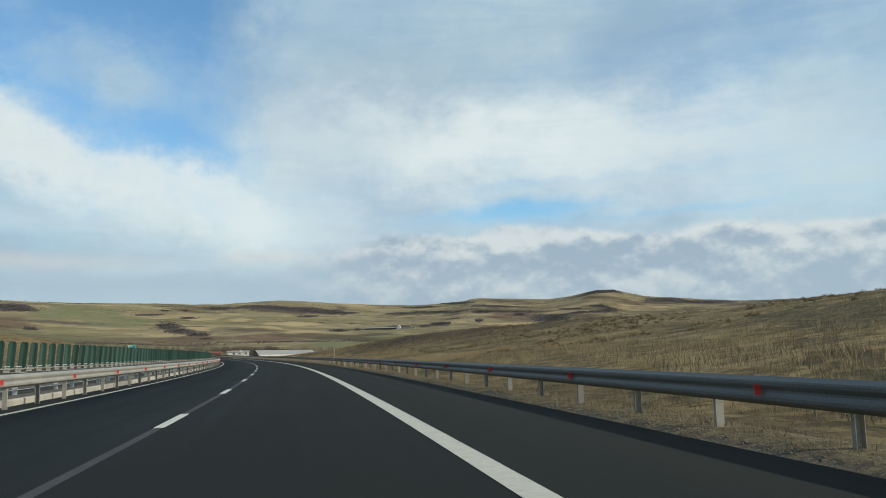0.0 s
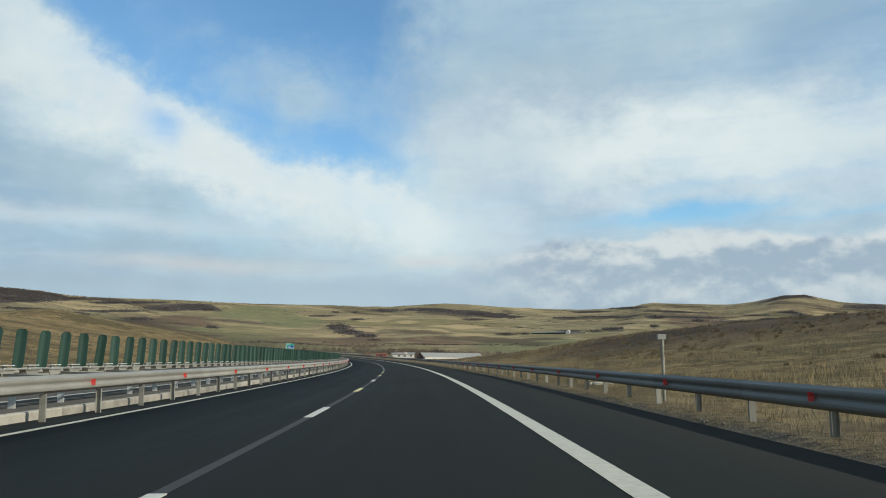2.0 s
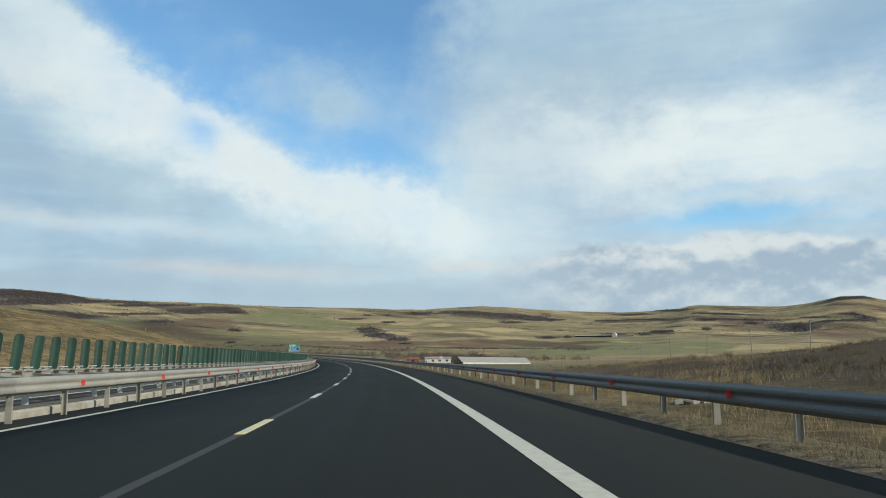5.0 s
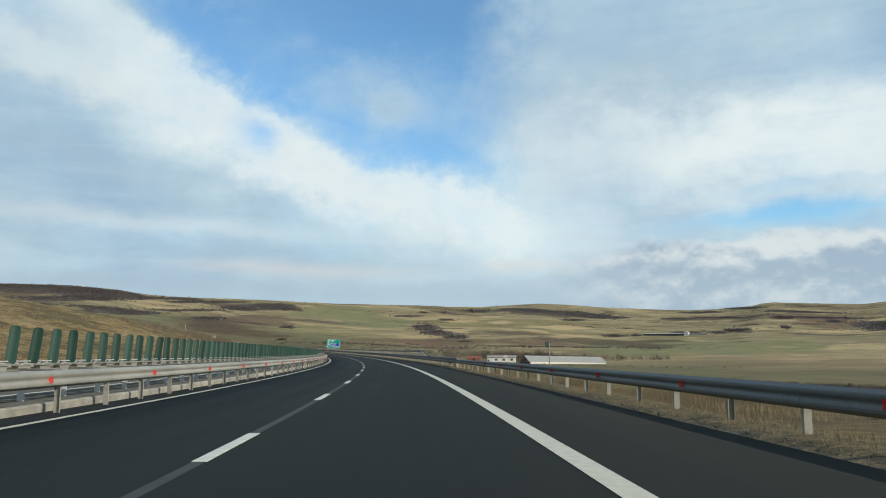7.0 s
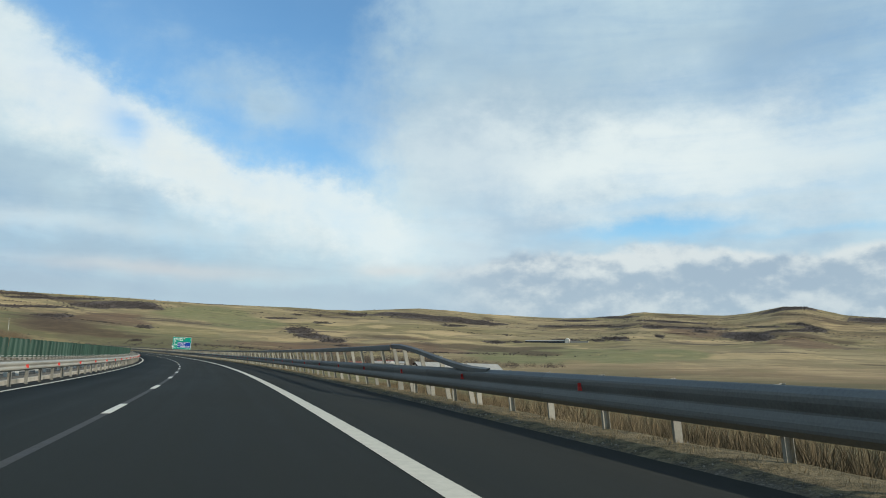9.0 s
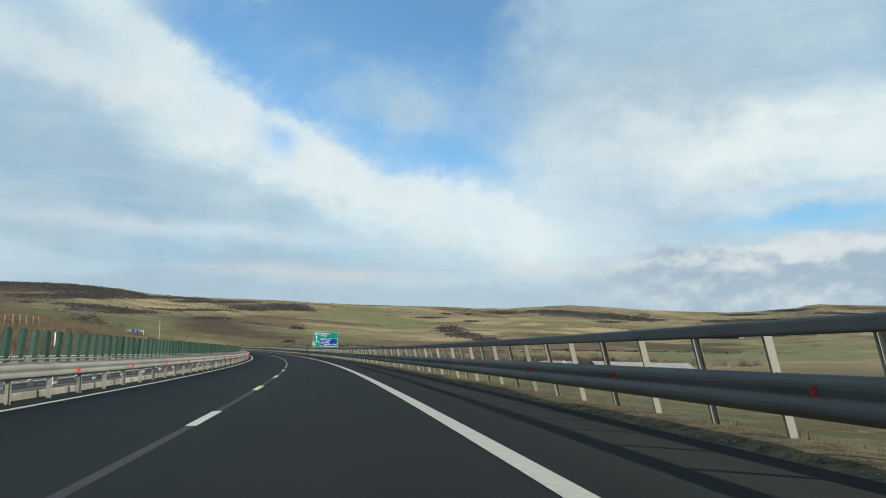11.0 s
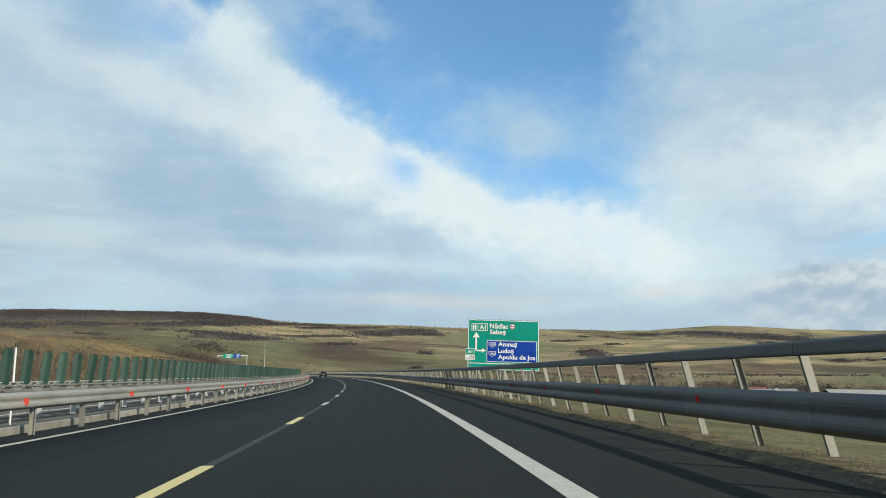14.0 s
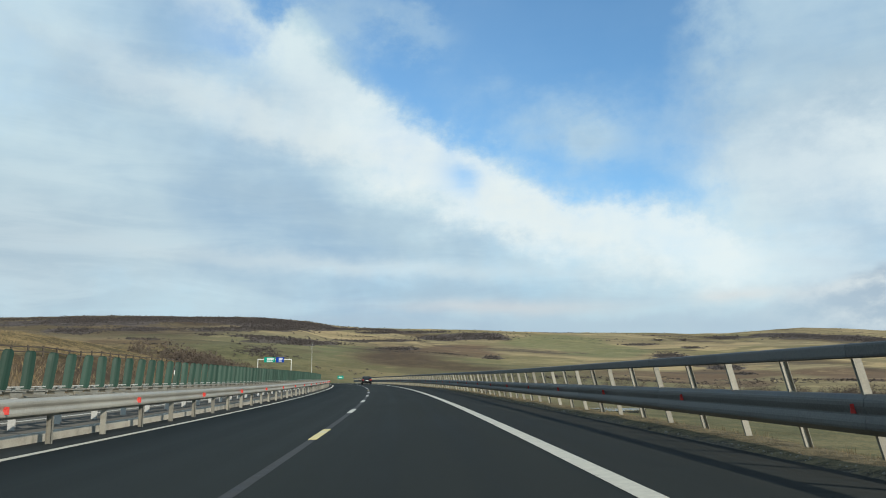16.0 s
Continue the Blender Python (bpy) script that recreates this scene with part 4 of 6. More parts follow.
def lane_dashes():
    shape = mesh_of("lane_dash", box(-0.078, 0.078, 0, 2.95, -0.003, 0.009), DASH_LINE)
    yellowed = mesh_of("lane_dash", box(-0.078, 0.078, 0, 2.95, -0.003, 0.009), YELLOW_LINE)
    for n in range(-4, 70):
        part("lane_dash", yellowed if n in (7, 9, 10, 15, 35, 42, 43, 44, 50, 55) else shape, None, road, m=along(13.22 + 11.296 * n, 3.97))
    far = mesh_of("lane_dash", box(-0.078, 0.078, 0, 2.95, -0.003, 0.009), WHITE_LINE)
    for n in range(-4, 62):
        part("lane_dash", far, None, road_far, m=along(10 + 11.296 * n, 17.0))


lane_dashes()


def kerb():
    ob = thing("median_kerb", Matrix.Identity(4), "low pale concrete kerb between the carriageways", "kerb", kind="structure")
    shape = mesh_of("kerb_stone", prism([(-0.10, -0.25), (0.10, -0.25), (0.10, 0.14), (0.07, 0.17), (-0.07, 0.17), (-0.10, 0.14)], -1.996, 1.996), CONCRETE)
    for n in range(186):
        part("kerb_stone", shape, None, ob, m=along(-20 + 4.0 * n, 9.12))


kerb()

# ---- guard rails ----
def wave(height, ridges):
    """A corrugated steel beam's section: (out, up) points, closed, 6 mm thick."""
    front, pitch = [], height / ridges
    front.append((0.0, height / 2))
    for i in range(ridges):
        top = height / 2 - i * pitch
        front += [(0.018 if i == 0 else 0.058, top - 0.012), (0.076, top - pitch * 0.28), (0.083, top - pitch * 0.40), (0.083, top - pitch * 0.60), (0.076, top - pitch * 0.72)]
        if i < ridges - 1:
            front.append((0.058, top - pitch + 0.012))
    front += [(0.018, -height / 2 + 0.012), (0.0, -height / 2)]
    return front + [(u - 0.006, v) for u, v in front[::-1]]


def beam_mesh(section, face, length, mat=SHADED_STEEL):
    """face -1: the waves look to the left of the road, 1: to the right."""
    return mesh_of("beam", prism([(face * u, v) for u, v in section], -length / 2, length / 2), mat)


def post_mesh(top, flip, depth=0.6, wide=0.11, mat=POST_STEEL):
    """A rolled C post: web across the road, flanges along it."""
    t, f = 0.006, 0.055
    outline = [(-wide / 2, 0), (wide / 2, 0), (wide / 2, f), (wide / 2 - t, f), (wide / 2 - t, t), (-wide / 2 + t, t), (-wide / 2 + t, f), (-wide / 2, f)]
    bm = bmesh.new()
    a = [bm.verts.new((x, -y if flip else y, -depth)) for x, y in outline]
    b = [bm.verts.new((x, -y if flip else y, top)) for x, y in outline]
    for i in range(8):
        bm.faces.new((a[i], a[(i + 1) % 8], b[(i + 1) % 8], b[i]))
    for q in ((0, 1, 4, 5), (1, 2, 3, 4), (0, 5, 6, 7)):
        bm.faces.new([b[i] for i in q])
    bmesh.ops.recalc_face_normals(bm, faces=bm.faces)
    return mesh_of("post", bm, mat)


def reflector_mesh(face):
    bm = prism([(0, -0.065), (face * 0.10, -0.06), (face * 0.10, 0.06), (0, 0.065)], -0.006, 0.006)
    return mesh_of("reflector", bm, RED_GLASS)


def guard_rail(label, d, face, s0, s1, gap, beams, post_top, reflect=None, lean=0.0, mat=SHADED_STEEL, alternate=True, group="guard rails", wide=0.11, post_mat=POST_STEEL):
    """beams: (section, height of its middle, extra offset)."""
    base = Matrix.Translation(road_xyz((s0 + s1) / 2, d, 0.0))
    inv = base.inverted()
    ob = thing("guard_rail", base, label, "guard rail", group)
    posts = [post_mesh(post_top, False, 0.6, wide, post_mat), post_mesh(post_top, alternate, 0.6, wide, post_mat)]
    n = int((s1 - s0) / gap)
    for i in range(n + 1):
        part("post", posts[i % 2], None, ob, m=inv @ at(s0 + i * gap, d - 0.64 * math.tan(radians(lean))) @ pose(0, 0, 0, 0, -lean, 0))
    for section, middle, out in beams:
        shape = beam_mesh(section, face, 2 * gap + 0.12, mat)
        for i in range(0, n, 2):
            part("beam", shape, None, ob, m=inv @ along(s0 + (i + 1) * gap, d - face * (0.06 + out + (0.003 if i % 4 else 0.0)), middle))
    if reflect:
        first, every, up = reflect
        shape = reflector_mesh(face)
        for k in range(int((s1 - first) / every)):
            part("reflector", shape, None, ob, "small red reflector", inv @ along(first + k * every, d - face * 0.112, up))
    return ob


W_BEAM, THRIE, CAP = wave(0.325, 2), wave(0.52, 2), [(0.0, 0.095), (0.055, 0.095), (0.078, 0.080), (0.083, 0.055), (0.083, -0.055), (0.078, -0.080), (0.055, -0.095), (0.0, -0.095), (0.0, -0.089), (0.052, -0.089), (0.077, -0.052), (0.077, 0.052), (0.052, 0.089), (0.0, 0.089)]
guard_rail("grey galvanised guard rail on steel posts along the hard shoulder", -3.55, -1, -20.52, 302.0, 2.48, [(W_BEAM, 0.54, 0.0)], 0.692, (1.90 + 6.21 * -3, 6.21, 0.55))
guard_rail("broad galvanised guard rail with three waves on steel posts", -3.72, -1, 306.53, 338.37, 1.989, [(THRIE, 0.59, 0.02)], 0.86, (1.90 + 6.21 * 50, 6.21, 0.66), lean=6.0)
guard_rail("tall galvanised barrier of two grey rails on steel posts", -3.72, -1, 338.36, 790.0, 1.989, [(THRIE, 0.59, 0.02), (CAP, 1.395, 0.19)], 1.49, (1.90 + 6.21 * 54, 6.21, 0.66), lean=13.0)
guard_rail("pale galvanised guard rail along the median", 8.65, 1, -19.61, 726.0, 2.5, [(W_BEAM, 0.67, 0.0)], 0.80, (0.9 - 12.5, 6.25, 0.66), mat=SUNLIT_STEEL)
guard_rail("galvanised guard rail behind the median kerb", 11.35, -1, -17.9, 726.0, 2.5, [(W_BEAM, 0.62, 0.0)], 0.78, mat=SUNLIT_STEEL, alternate=False, wide=0.16, post_mat=SUNLIT_ZINC)
guard_rail("galvanised guard rail at the foot of the hillside", 24.3, 1, -20.0, 726.0, 2.5, [(W_BEAM, 0.56, 0.0)], 0.72, mat=SUNLIT_STEEL)


def rail_end():
    """The sloping start of the upper rail, and the plate where the low rail meets the tall barrier."""
    base = at(329.4, -3.72)
    ob = thing("rail_ramp", base, "sloping grey steel start of an upper rail", "guard rail", "guard rails")
    bm = bmesh.new()
    prev = None
    for k in range(9):
        u = k / 8
        up = 0.80 + 0.595 * (u * u * (3 - 2 * u))
        ring = [bm.verts.new((-x - 0.19 * u, 9.0 * u, up + v)) for x, v in ((0.06, 0.082), (0.14, 0.05), (0.14, -0.05), (0.06, -0.082))]
        if prev:
            for i in range(4):
                bm.faces.new((prev[i], prev[(i + 1) % 4], ring[(i + 1) % 4], ring[i]))
        prev = ring
    bmesh.ops.recalc_face_normals(bm, faces=bm.faces)
    part("ramp_beam", bm, SHADED_STEEL, ob)
    for y in (1.9, 3.9, 5.9, 7.9):
        u = y / 9
        part("post", post_mesh(0.92 + 0.55 * (u * u * (3 - 2 * u)), False), None, ob, m=pose(0.64 * math.tan(radians(13)), y - 0.15, 0) @ pose(0, 0, 0, 0, -13, 0))
    end = thing("rail_joint", at(304.2, -3.60), "short flared steel joint between two guard rails", "guard rail", "guard rails")
    bm = bmesh.new()
    rings = []
    for y, section, up, x0 in ((-2.32, W_BEAM, 0.54, -0.014), (0.5, W_BEAM, 0.54, -0.012), (1.5, THRIE, 0.59, 0.046), (2.33, THRIE, 0.59, 0.048)):
        rings.append([bm.verts.new((x0 - u, y, up + v)) for u, v in section])
    n = len(W_BEAM)
    for p, q in zip(rings, rings[1:]):
        for i in range(n):
            bm.faces.new((p[i], p[(i + 1) % n], q[(i + 1) % n], q[i]))
    bmesh.ops.recalc_face_normals(bm, faces=bm.faces)
    part("joint_beam", bm, SHADED_STEEL, end)
    part("post", post_mesh(0.78, False), None, end)


rail_end()


# ---- anti-glare fence on the median ----
def slat_mesh():
    """A curved green blade, 0.22 m wide and 0.76 m high, with a rounded head."""
    bm = bmesh.new()
    rows = []
    for z, k in ((0.0, 0.82), (0.06, 1.0), (0.35, 1.0), (0.695, 1.0), (0.765, 0.86), (0.795, 0.5)):
        rows.append([(0.11 * k * u, 0.010 * (1 - u * u) + (0.009 if abs(u) < 0.3 else 0.0), z) for u in (-1, -0.6, -0.2, 0.2, 0.6, 1)])
    front = [[bm.verts.new(p) for p in r] for r in rows]
    back = [[bm.verts.new((x, y - 0.012, z)) for x, y, z in r] for r in rows]
    for i in range(len(rows) - 1):
        for j in range(5):
            bm.faces.new((front[i][j], front[i][j + 1], front[i + 1][j + 1], front[i + 1][j]))
            bm.faces.new((back[i][j + 1], back[i][j], back[i + 1][j], back[i + 1][j + 1]))
        for j, a, b in ((0, back, front), (5, front, back)):
            bm.faces.new((a[i][j], b[i][j], b[i + 1][j], a[i + 1][j]))
    for j in range(5):
        bm.faces.new((front[-1][j], front[-1][j + 1], back[-1][j + 1], back[-1][j]))
    bmesh.ops.recalc_face_normals(bm, faces=bm.faces)
    return mesh_of("slat", bm, GREEN_SLAT)


def tray(length, low, rim):
    """A folded steel bracket: a trough that narrows downwards under a broad rim, drawn out along the road."""
    bm = bmesh.new()
    for x0, x1, pts in ((-0.07, 0.07, ((-length * 0.30, low), (length * 0.30, low), (length * 0.43, rim - 0.02), (-length * 0.43, rim - 0.02))),
                        (-0.10, 0.10, ((-length * 0.5, rim - 0.02), (length * 0.5, rim - 0.02), (length * 0.5, rim), (-length * 0.5, rim)))):
        a, b = ([bm.verts.new((x, y, z)) for y, z in pts] for x in (x0, x1))
        for i in range(4):
            bm.faces.new((a[i], a[(i + 1) % 4], b[(i + 1) % 4], b[i]))
        bm.faces.new(a)
        bm.faces.new(b)
    bmesh.ops.recalc_face_normals(bm, faces=bm.faces)
    return bm


def anti_glare():
    slat = slat_mesh()
    bracket = mesh_of("bracket", tray(0.68, -0.08, 0.06), SUNLIT_STEEL)
    stand = box_into(box(-0.09, 0.09, -0.23, 0.23, 0.125, 0.145), -0.02, 0.02, -0.05, 0.05, 0.06, 0.125)
    plate = mesh_of("top_plate", stand, SUNLIT_ZINC)
    rail = mesh_of("carrier_rail", prism([(-0.05, -0.05), (0.05, -0.05), (0.05, -0.01), (-0.05, -0.01)], -2.51, 2.51), POST_STEEL)
    brace = mesh_of("brace", box(-0.035, 0.035, 0.0, 1.62, -0.025, 0.025), SUNLIT_STEEL)
    gap, rng, d = 1.0033, random.Random(5), 10.05
    for first in (-15.12, 232.695, 480.51):
        base = at(first + 120, d, 0.0)
        inv = base.inverted()
        ob = thing("anti_glare_fence", base, "row of dark green plastic anti-glare slats on the median", "fence", "anti-glare fences")
        for i in range(247 if first < 400 else 245):
            s = first + i * gap
            part("slat", slat, None, ob, m=inv @ at(s, d, 0.955, rng.uniform(-5, 5) + 12) @ pose(0, 0, 0, rng.uniform(-7, -3), 4.0 + rng.uniform(-2.0, 2.0), 0))
            part("bracket", bracket, None, ob, m=inv @ along(s + 0.5, d, 0.87))
            part("top_plate", plate, None, ob, m=inv @ along(s + 0.5, d, 0.87))
        for i in range(49):
            part("carrier_rail", rail, None, ob, m=inv @ along(first + 2.3 + i * 5.02, d, 0.84))
            for k in (0.0, 2.5):
                part("brace", brace, None, ob, m=inv @ along(first + 0.6 + k + i * 5.02, 8.66, 0.80, 62.0) @ pose(0, 0, 0, 1.5))


anti_glare()


# ---- signs ----
def lettering(text, width, height, mat, bold=0.02):
    """Raised letters of that width and height, from their lower left corner, in the x-z plane, facing -y."""
    cu = bpy.data.curves.new("letters", "FONT")
    cu.body, cu.offset, cu.resolution_u = text, bold, 3
    tmp = new("letters", cu)
    me = bpy.data.meshes.new_from_object(tmp.evaluated_get(bpy.context.evaluated_depsgraph_get()))
    bpy.data.objects.remove(tmp)
    co = np.empty(len(me.vertices) * 3, np.float32)
    me.vertices.foreach_get("co", co)
    co = co.reshape(-1, 3)
    lo, hi = co.min(0), co.max(0)
    out = np.zeros_like(co)
    out[:, 0] = (co[:, 0] - lo[0]) / (hi[0] - lo[0]) * width
    out[:, 2] = (co[:, 1] - lo[1]) / (hi[1] - lo[1]) * height
    me.vertices.foreach_set("co", out.ravel())
    me.materials.clear()
    me.materials.append(mat)
    return me


def plate_outline(points, y0, y1):
    return prism(points, y0, y1)


def big_sign():
    """Direction sign behind the tall barrier, 5 m by 3.5 m."""
    w, h, low = 4.97, 3.45, 1.40
    ob = thing("direction_sign", at(544.6, -4.42, 0.0, -2.0) @ pose(0, 0, 0, 0, 2.0, 0), "large green motorway direction sign with a blue panel", "road sign")
    ground_z = -3.2
    panel = part("panel", box(0, w, 0, 0.04, low, low + h, 0.006), SIGN_GREEN, ob)

    def put(name, x0, x1, v0, v1, mat, y=-0.004, thick=0.006, label=""):
        """A flat field by its share of the panel's width, and of its height from the top."""
        return part(name, box(x0 * w, x1 * w, y - thick, y, low + h * (1 - v1), low + h * (1 - v0)), mat, panel, label)

    def words(name, text, x0, x1, v0, v1, mat=SIGN_WHITE, y=-0.022):
        return part(name, lettering(text, (x1 - x0) * w, (v1 - v0) * h, mat), None, panel, m=pose(x0 * w, y, low + h * (1 - v1)))

    for x0, x1, v0, v1 in ((0.006, 0.994, 0.008, 0.020), (0.006, 0.994, 0.980, 0.992), (0.006, 0.0145, 0.020, 0.980), (0.9855, 0.994, 0.020, 0.980)):
        put("border", x0, x1, v0, v1, SIGN_WHITE)
    put("divider", 0.0145, 0.9855, 0.862, 0.876, SIGN_WHITE)
    for i in range(1, 13):
        put("plank_joint", 0.016, 0.984, i / 13 - 0.0012, i / 13 + 0.0012, SIGN_GREEN, y=-0.001, thick=0.002)
    # road symbol and number
    put("symbol_field", 0.050, 0.128, 0.085, 0.225, SIGN_WHITE)
    put("symbol_ground", 0.056, 0.122, 0.095, 0.215, SIGN_GREEN, -0.011)
    for x in (0.066, 0.096):
        part("symbol_lane", plate_outline([(x * w, low + h * 0.79), ((x + 0.018) * w, low + h * 0.79), ((x + 0.014) * w, low + h * 0.90), ((x + 0.004) * w, low + h * 0.90)], -0.024, -0.018), SIGN_WHITE, panel)
    put("symbol_bridge", 0.060, 0.118, 0.135, 0.152, SIGN_WHITE, -0.0245)
    put("number_field", 0.138, 0.276, 0.080, 0.228, SIGN_WHITE)
    put("number_ground", 0.144, 0.270, 0.092, 0.216, SIGN_GREEN, -0.011)
    words("number", "A1", 0.165, 0.248, 0.108, 0.200)
    words("place_name", "N\u0103dlac", 0.305, 0.562, 0.066, 0.176)
    words("place_name", "Sebe\u0219", 0.305, 0.530, 0.196, 0.318)
    disc = bmesh.new()
    bmesh.ops.create_circle(disc, cap_ends=True, radius=0.168, segments=28, matrix=pose(0.622 * w, -0.008, low + h * 0.875, 90))
    part("border_symbol", disc, SIGN_RED, panel, "round red and white customs symbol")
    disc = bmesh.new()
    bmesh.ops.create_circle(disc, cap_ends=True, radius=0.130, segments=28, matrix=pose(0.622 * w, -0.013, low + h * 0.875, 90))
    part("border_symbol", disc, SIGN_WHITE, panel)
    put("symbol_bar", 0.600, 0.644, 0.117, 0.133, SIGN_BLACK, -0.015)
    # arrows
    put("arrow_shaft", 0.108, 0.130, 0.360, 0.620, SIGN_WHITE)
    part("arrow_head", plate_outline([(0.070 * w, low + h * 0.640), (0.168 * w, low + h * 0.640), (0.119 * w, low + h * 0.745)], -0.010, -0.004), SIGN_WHITE, panel)
    put("arrow_shaft", 0.130, 0.215, 0.605, 0.632, SIGN_WHITE)
    part("arrow_head", plate_outline([(0.205 * w, low + h * 0.335), (0.205 * w, low + h * 0.430), (0.252 * w, low + h * 0.3825)], -0.010, -0.004), SIGN_WHITE, panel)
    # blue panel
    put("blue_edge", 0.268, 0.968, 0.410, 0.836, SIGN_WHITE)
    put("blue_field", 0.275, 0.961, 0.420, 0.826, SIGN_BLUE, -0.012)
    for v, number in ((0.445, "143B"), (0.625, "106G")):
        for k, mat, y in ((1.0, SIGN_WHITE, -0.024), (0.86, SIGN_BLUE, -0.029)):
            cx, cz = 0.345 * w, low + h * (1 - v - 0.055)
            a, b = 0.245 * k, 0.18 * k
            part("shield", plate_outline([(cx - a, cz + b), (cx + a, cz + b), (cx + a, cz - b * 0.3), (cx, cz - b), (cx - a, cz - b * 0.3)], y, y + 0.004), mat, panel)
        part("road_number", lettering(number, 0.33, 0.15, SIGN_WHITE), None, panel, m=pose(0.345 * w - 0.165, -0.036, low + h * (1 - v - 0.055) - 0.05))
    words("place_name", "Amna\u0219", 0.425, 0.690, 0.435, 0.556, y=-0.026)
    words("place_name", "Ludo\u0219", 0.425, 0.645, 0.565, 0.688, y=-0.026)
    words("place_name", "Apoldu de Jos", 0.425, 0.945, 0.690, 0.806, y=-0.026)
    for x in (0.40, 0.66, 2.32, 2.58, 4.12, 4.38):
        part("post", box(x - 0.045, x + 0.045, 0.06, 0.15, ground_z, low + h + (0.06 if x > 1 else 0.0)), POST_STEEL, ob)
    for z in (low + 0.45, low + 1.5, low + 2.8):
        part("stiffener", box(0.1, w - 0.1, 0.041, 0.075, z, z + 0.08), POST_STEEL, ob)


big_sign()


def kilometre_post():
    ob = thing("kilometre_post", at(543.0, -4.45), "motorway marker of a green and a white plate on a pole", "road sign")
    part("pole", tube(0.03, -0.9, 2.75), POST_STEEL, ob)
    plate = part("number_plate", box(-0.29, 0.29, -0.045, -0.032, 2.37, 2.77, 0.004), SIGN_WHITE, ob)
    part("number_field", box(-0.265, 0.265, -0.052, -0.046, 2.395, 2.745), SIGN_GREEN, plate)
    part("number", lettering("A1", 0.30, 0.22, SIGN_WHITE), None, plate, m=pose(-0.15, -0.056, 2.46))
    lower = part("distance_plate", box(-0.33, 0.33, -0.045, -0.032, 2.03, 2.32, 0.004), SIGN_WHITE, ob)
    part("distance", lettering("km", 0.17, 0.11, SIGN_BLACK), None, lower, m=pose(-0.30, -0.05, 2.10))
    part("distance", lettering("278", 0.38, 0.20, SIGN_BLACK), None, lower, m=pose(-0.09, -0.05, 2.075))


kilometre_post()


def pole_with_plate():
    ob = thing("sign_pole", at(273.0, -4.17), "thin weathered pole with a small grey plate seen from behind", "road sign")
    part("pole", tube(0.029, -0.8, 1.62), POST_STEEL, ob)
    plate = part("plate", box(-0.155, 0.055, 0.036, 0.06, 1.40, 1.60, 0.006), BACK_GREY, ob, "grey back of a small plate")
    for x0, x1, z0, z1 in ((-0.15, 0.05, 1.595, 1.605), (-0.15, 0.05, 1.395, 1.405), (-0.16, -0.15, 1.395, 1.605), (0.05, 0.06, 1.395, 1.605)):
        part("rim", box(x0, x1, 0.030, 0.064, z0, z1), WINDOW, plate, "dark rim")
    part("clamp", box(-0.05, 0.05, -0.045, 0.034, 1.46, 1.50, 0.005), POST_STEEL, ob)
    part("hook", box(-0.145, -0.115, 0.005, 0.034, 1.51, 1.59, 0.006), SIGN_BLACK, plate, "small dark clip")
    ob = thing("marker_pole", at(85.6, -4.3), "thin grey pole behind the guard rail", "pole")
    part("pole", tube(0.04, -0.5, 1.56), CONCRETE, ob)
    part("cap", box(-0.13, 0.09, -0.04, 0.04, 1.52, 1.66, 0.01), ROOF_GREY, ob)
    for s, d, up in ((410.3, 10.12, 1.72), (510.2, 10.12, 1.78), (590.9, 10.12, 1.45)):
        ob = thing("marker_pole", at(s, d), "slim white marker pole on the median", "pole")
        part("pole", tube(0.022, 0.0, up), SIGN_WHITE, ob)
        part("cap", tube(0.03, up, up + 0.10), SIGN_BLACK, ob)


pole_with_plate()


def rubble(s, d, turn):
    """Pale broken pieces lying in the grass behind the rail."""
    x, y, _ = road_xyz(s, d)
    z = float(land(np.array([x]), np.array([y]))[0][0])
    ob = thing("rubble", Matrix.Translation((x, y, z)) @ pose(0, 0, 0, 0, 0, turn), "pale broken pieces of concrete lying in dry grass", "rubble")
    for dx, dy, turn, tilt, a, b in ((0.0, 0.0, 0, 8, 0.30, 0.14), (-0.34, 0.22, 35, -12, 0.16, 0.10), (0.3, -0.2, -20, 12, 0.14, 0.1), (0.1, 0.3, 60, 5, 0.12, 0.07)):
        piece = prism([(-a, 0.0), (-a * 0.7, -0.03), (a * 0.8, -0.02), (a, 0.02), (a * 0.85, 0.06), (-a * 0.4, 0.08), (-a * 0.9, 0.05)], -b, b)
        part("piece", piece, CONCRETE, ob, m=pose(dx, dy, 0.04, tilt, tilt * 0.7, turn))


rubble(97.2, -5.5, 20)
rubble(190.0, -6.0, 65)


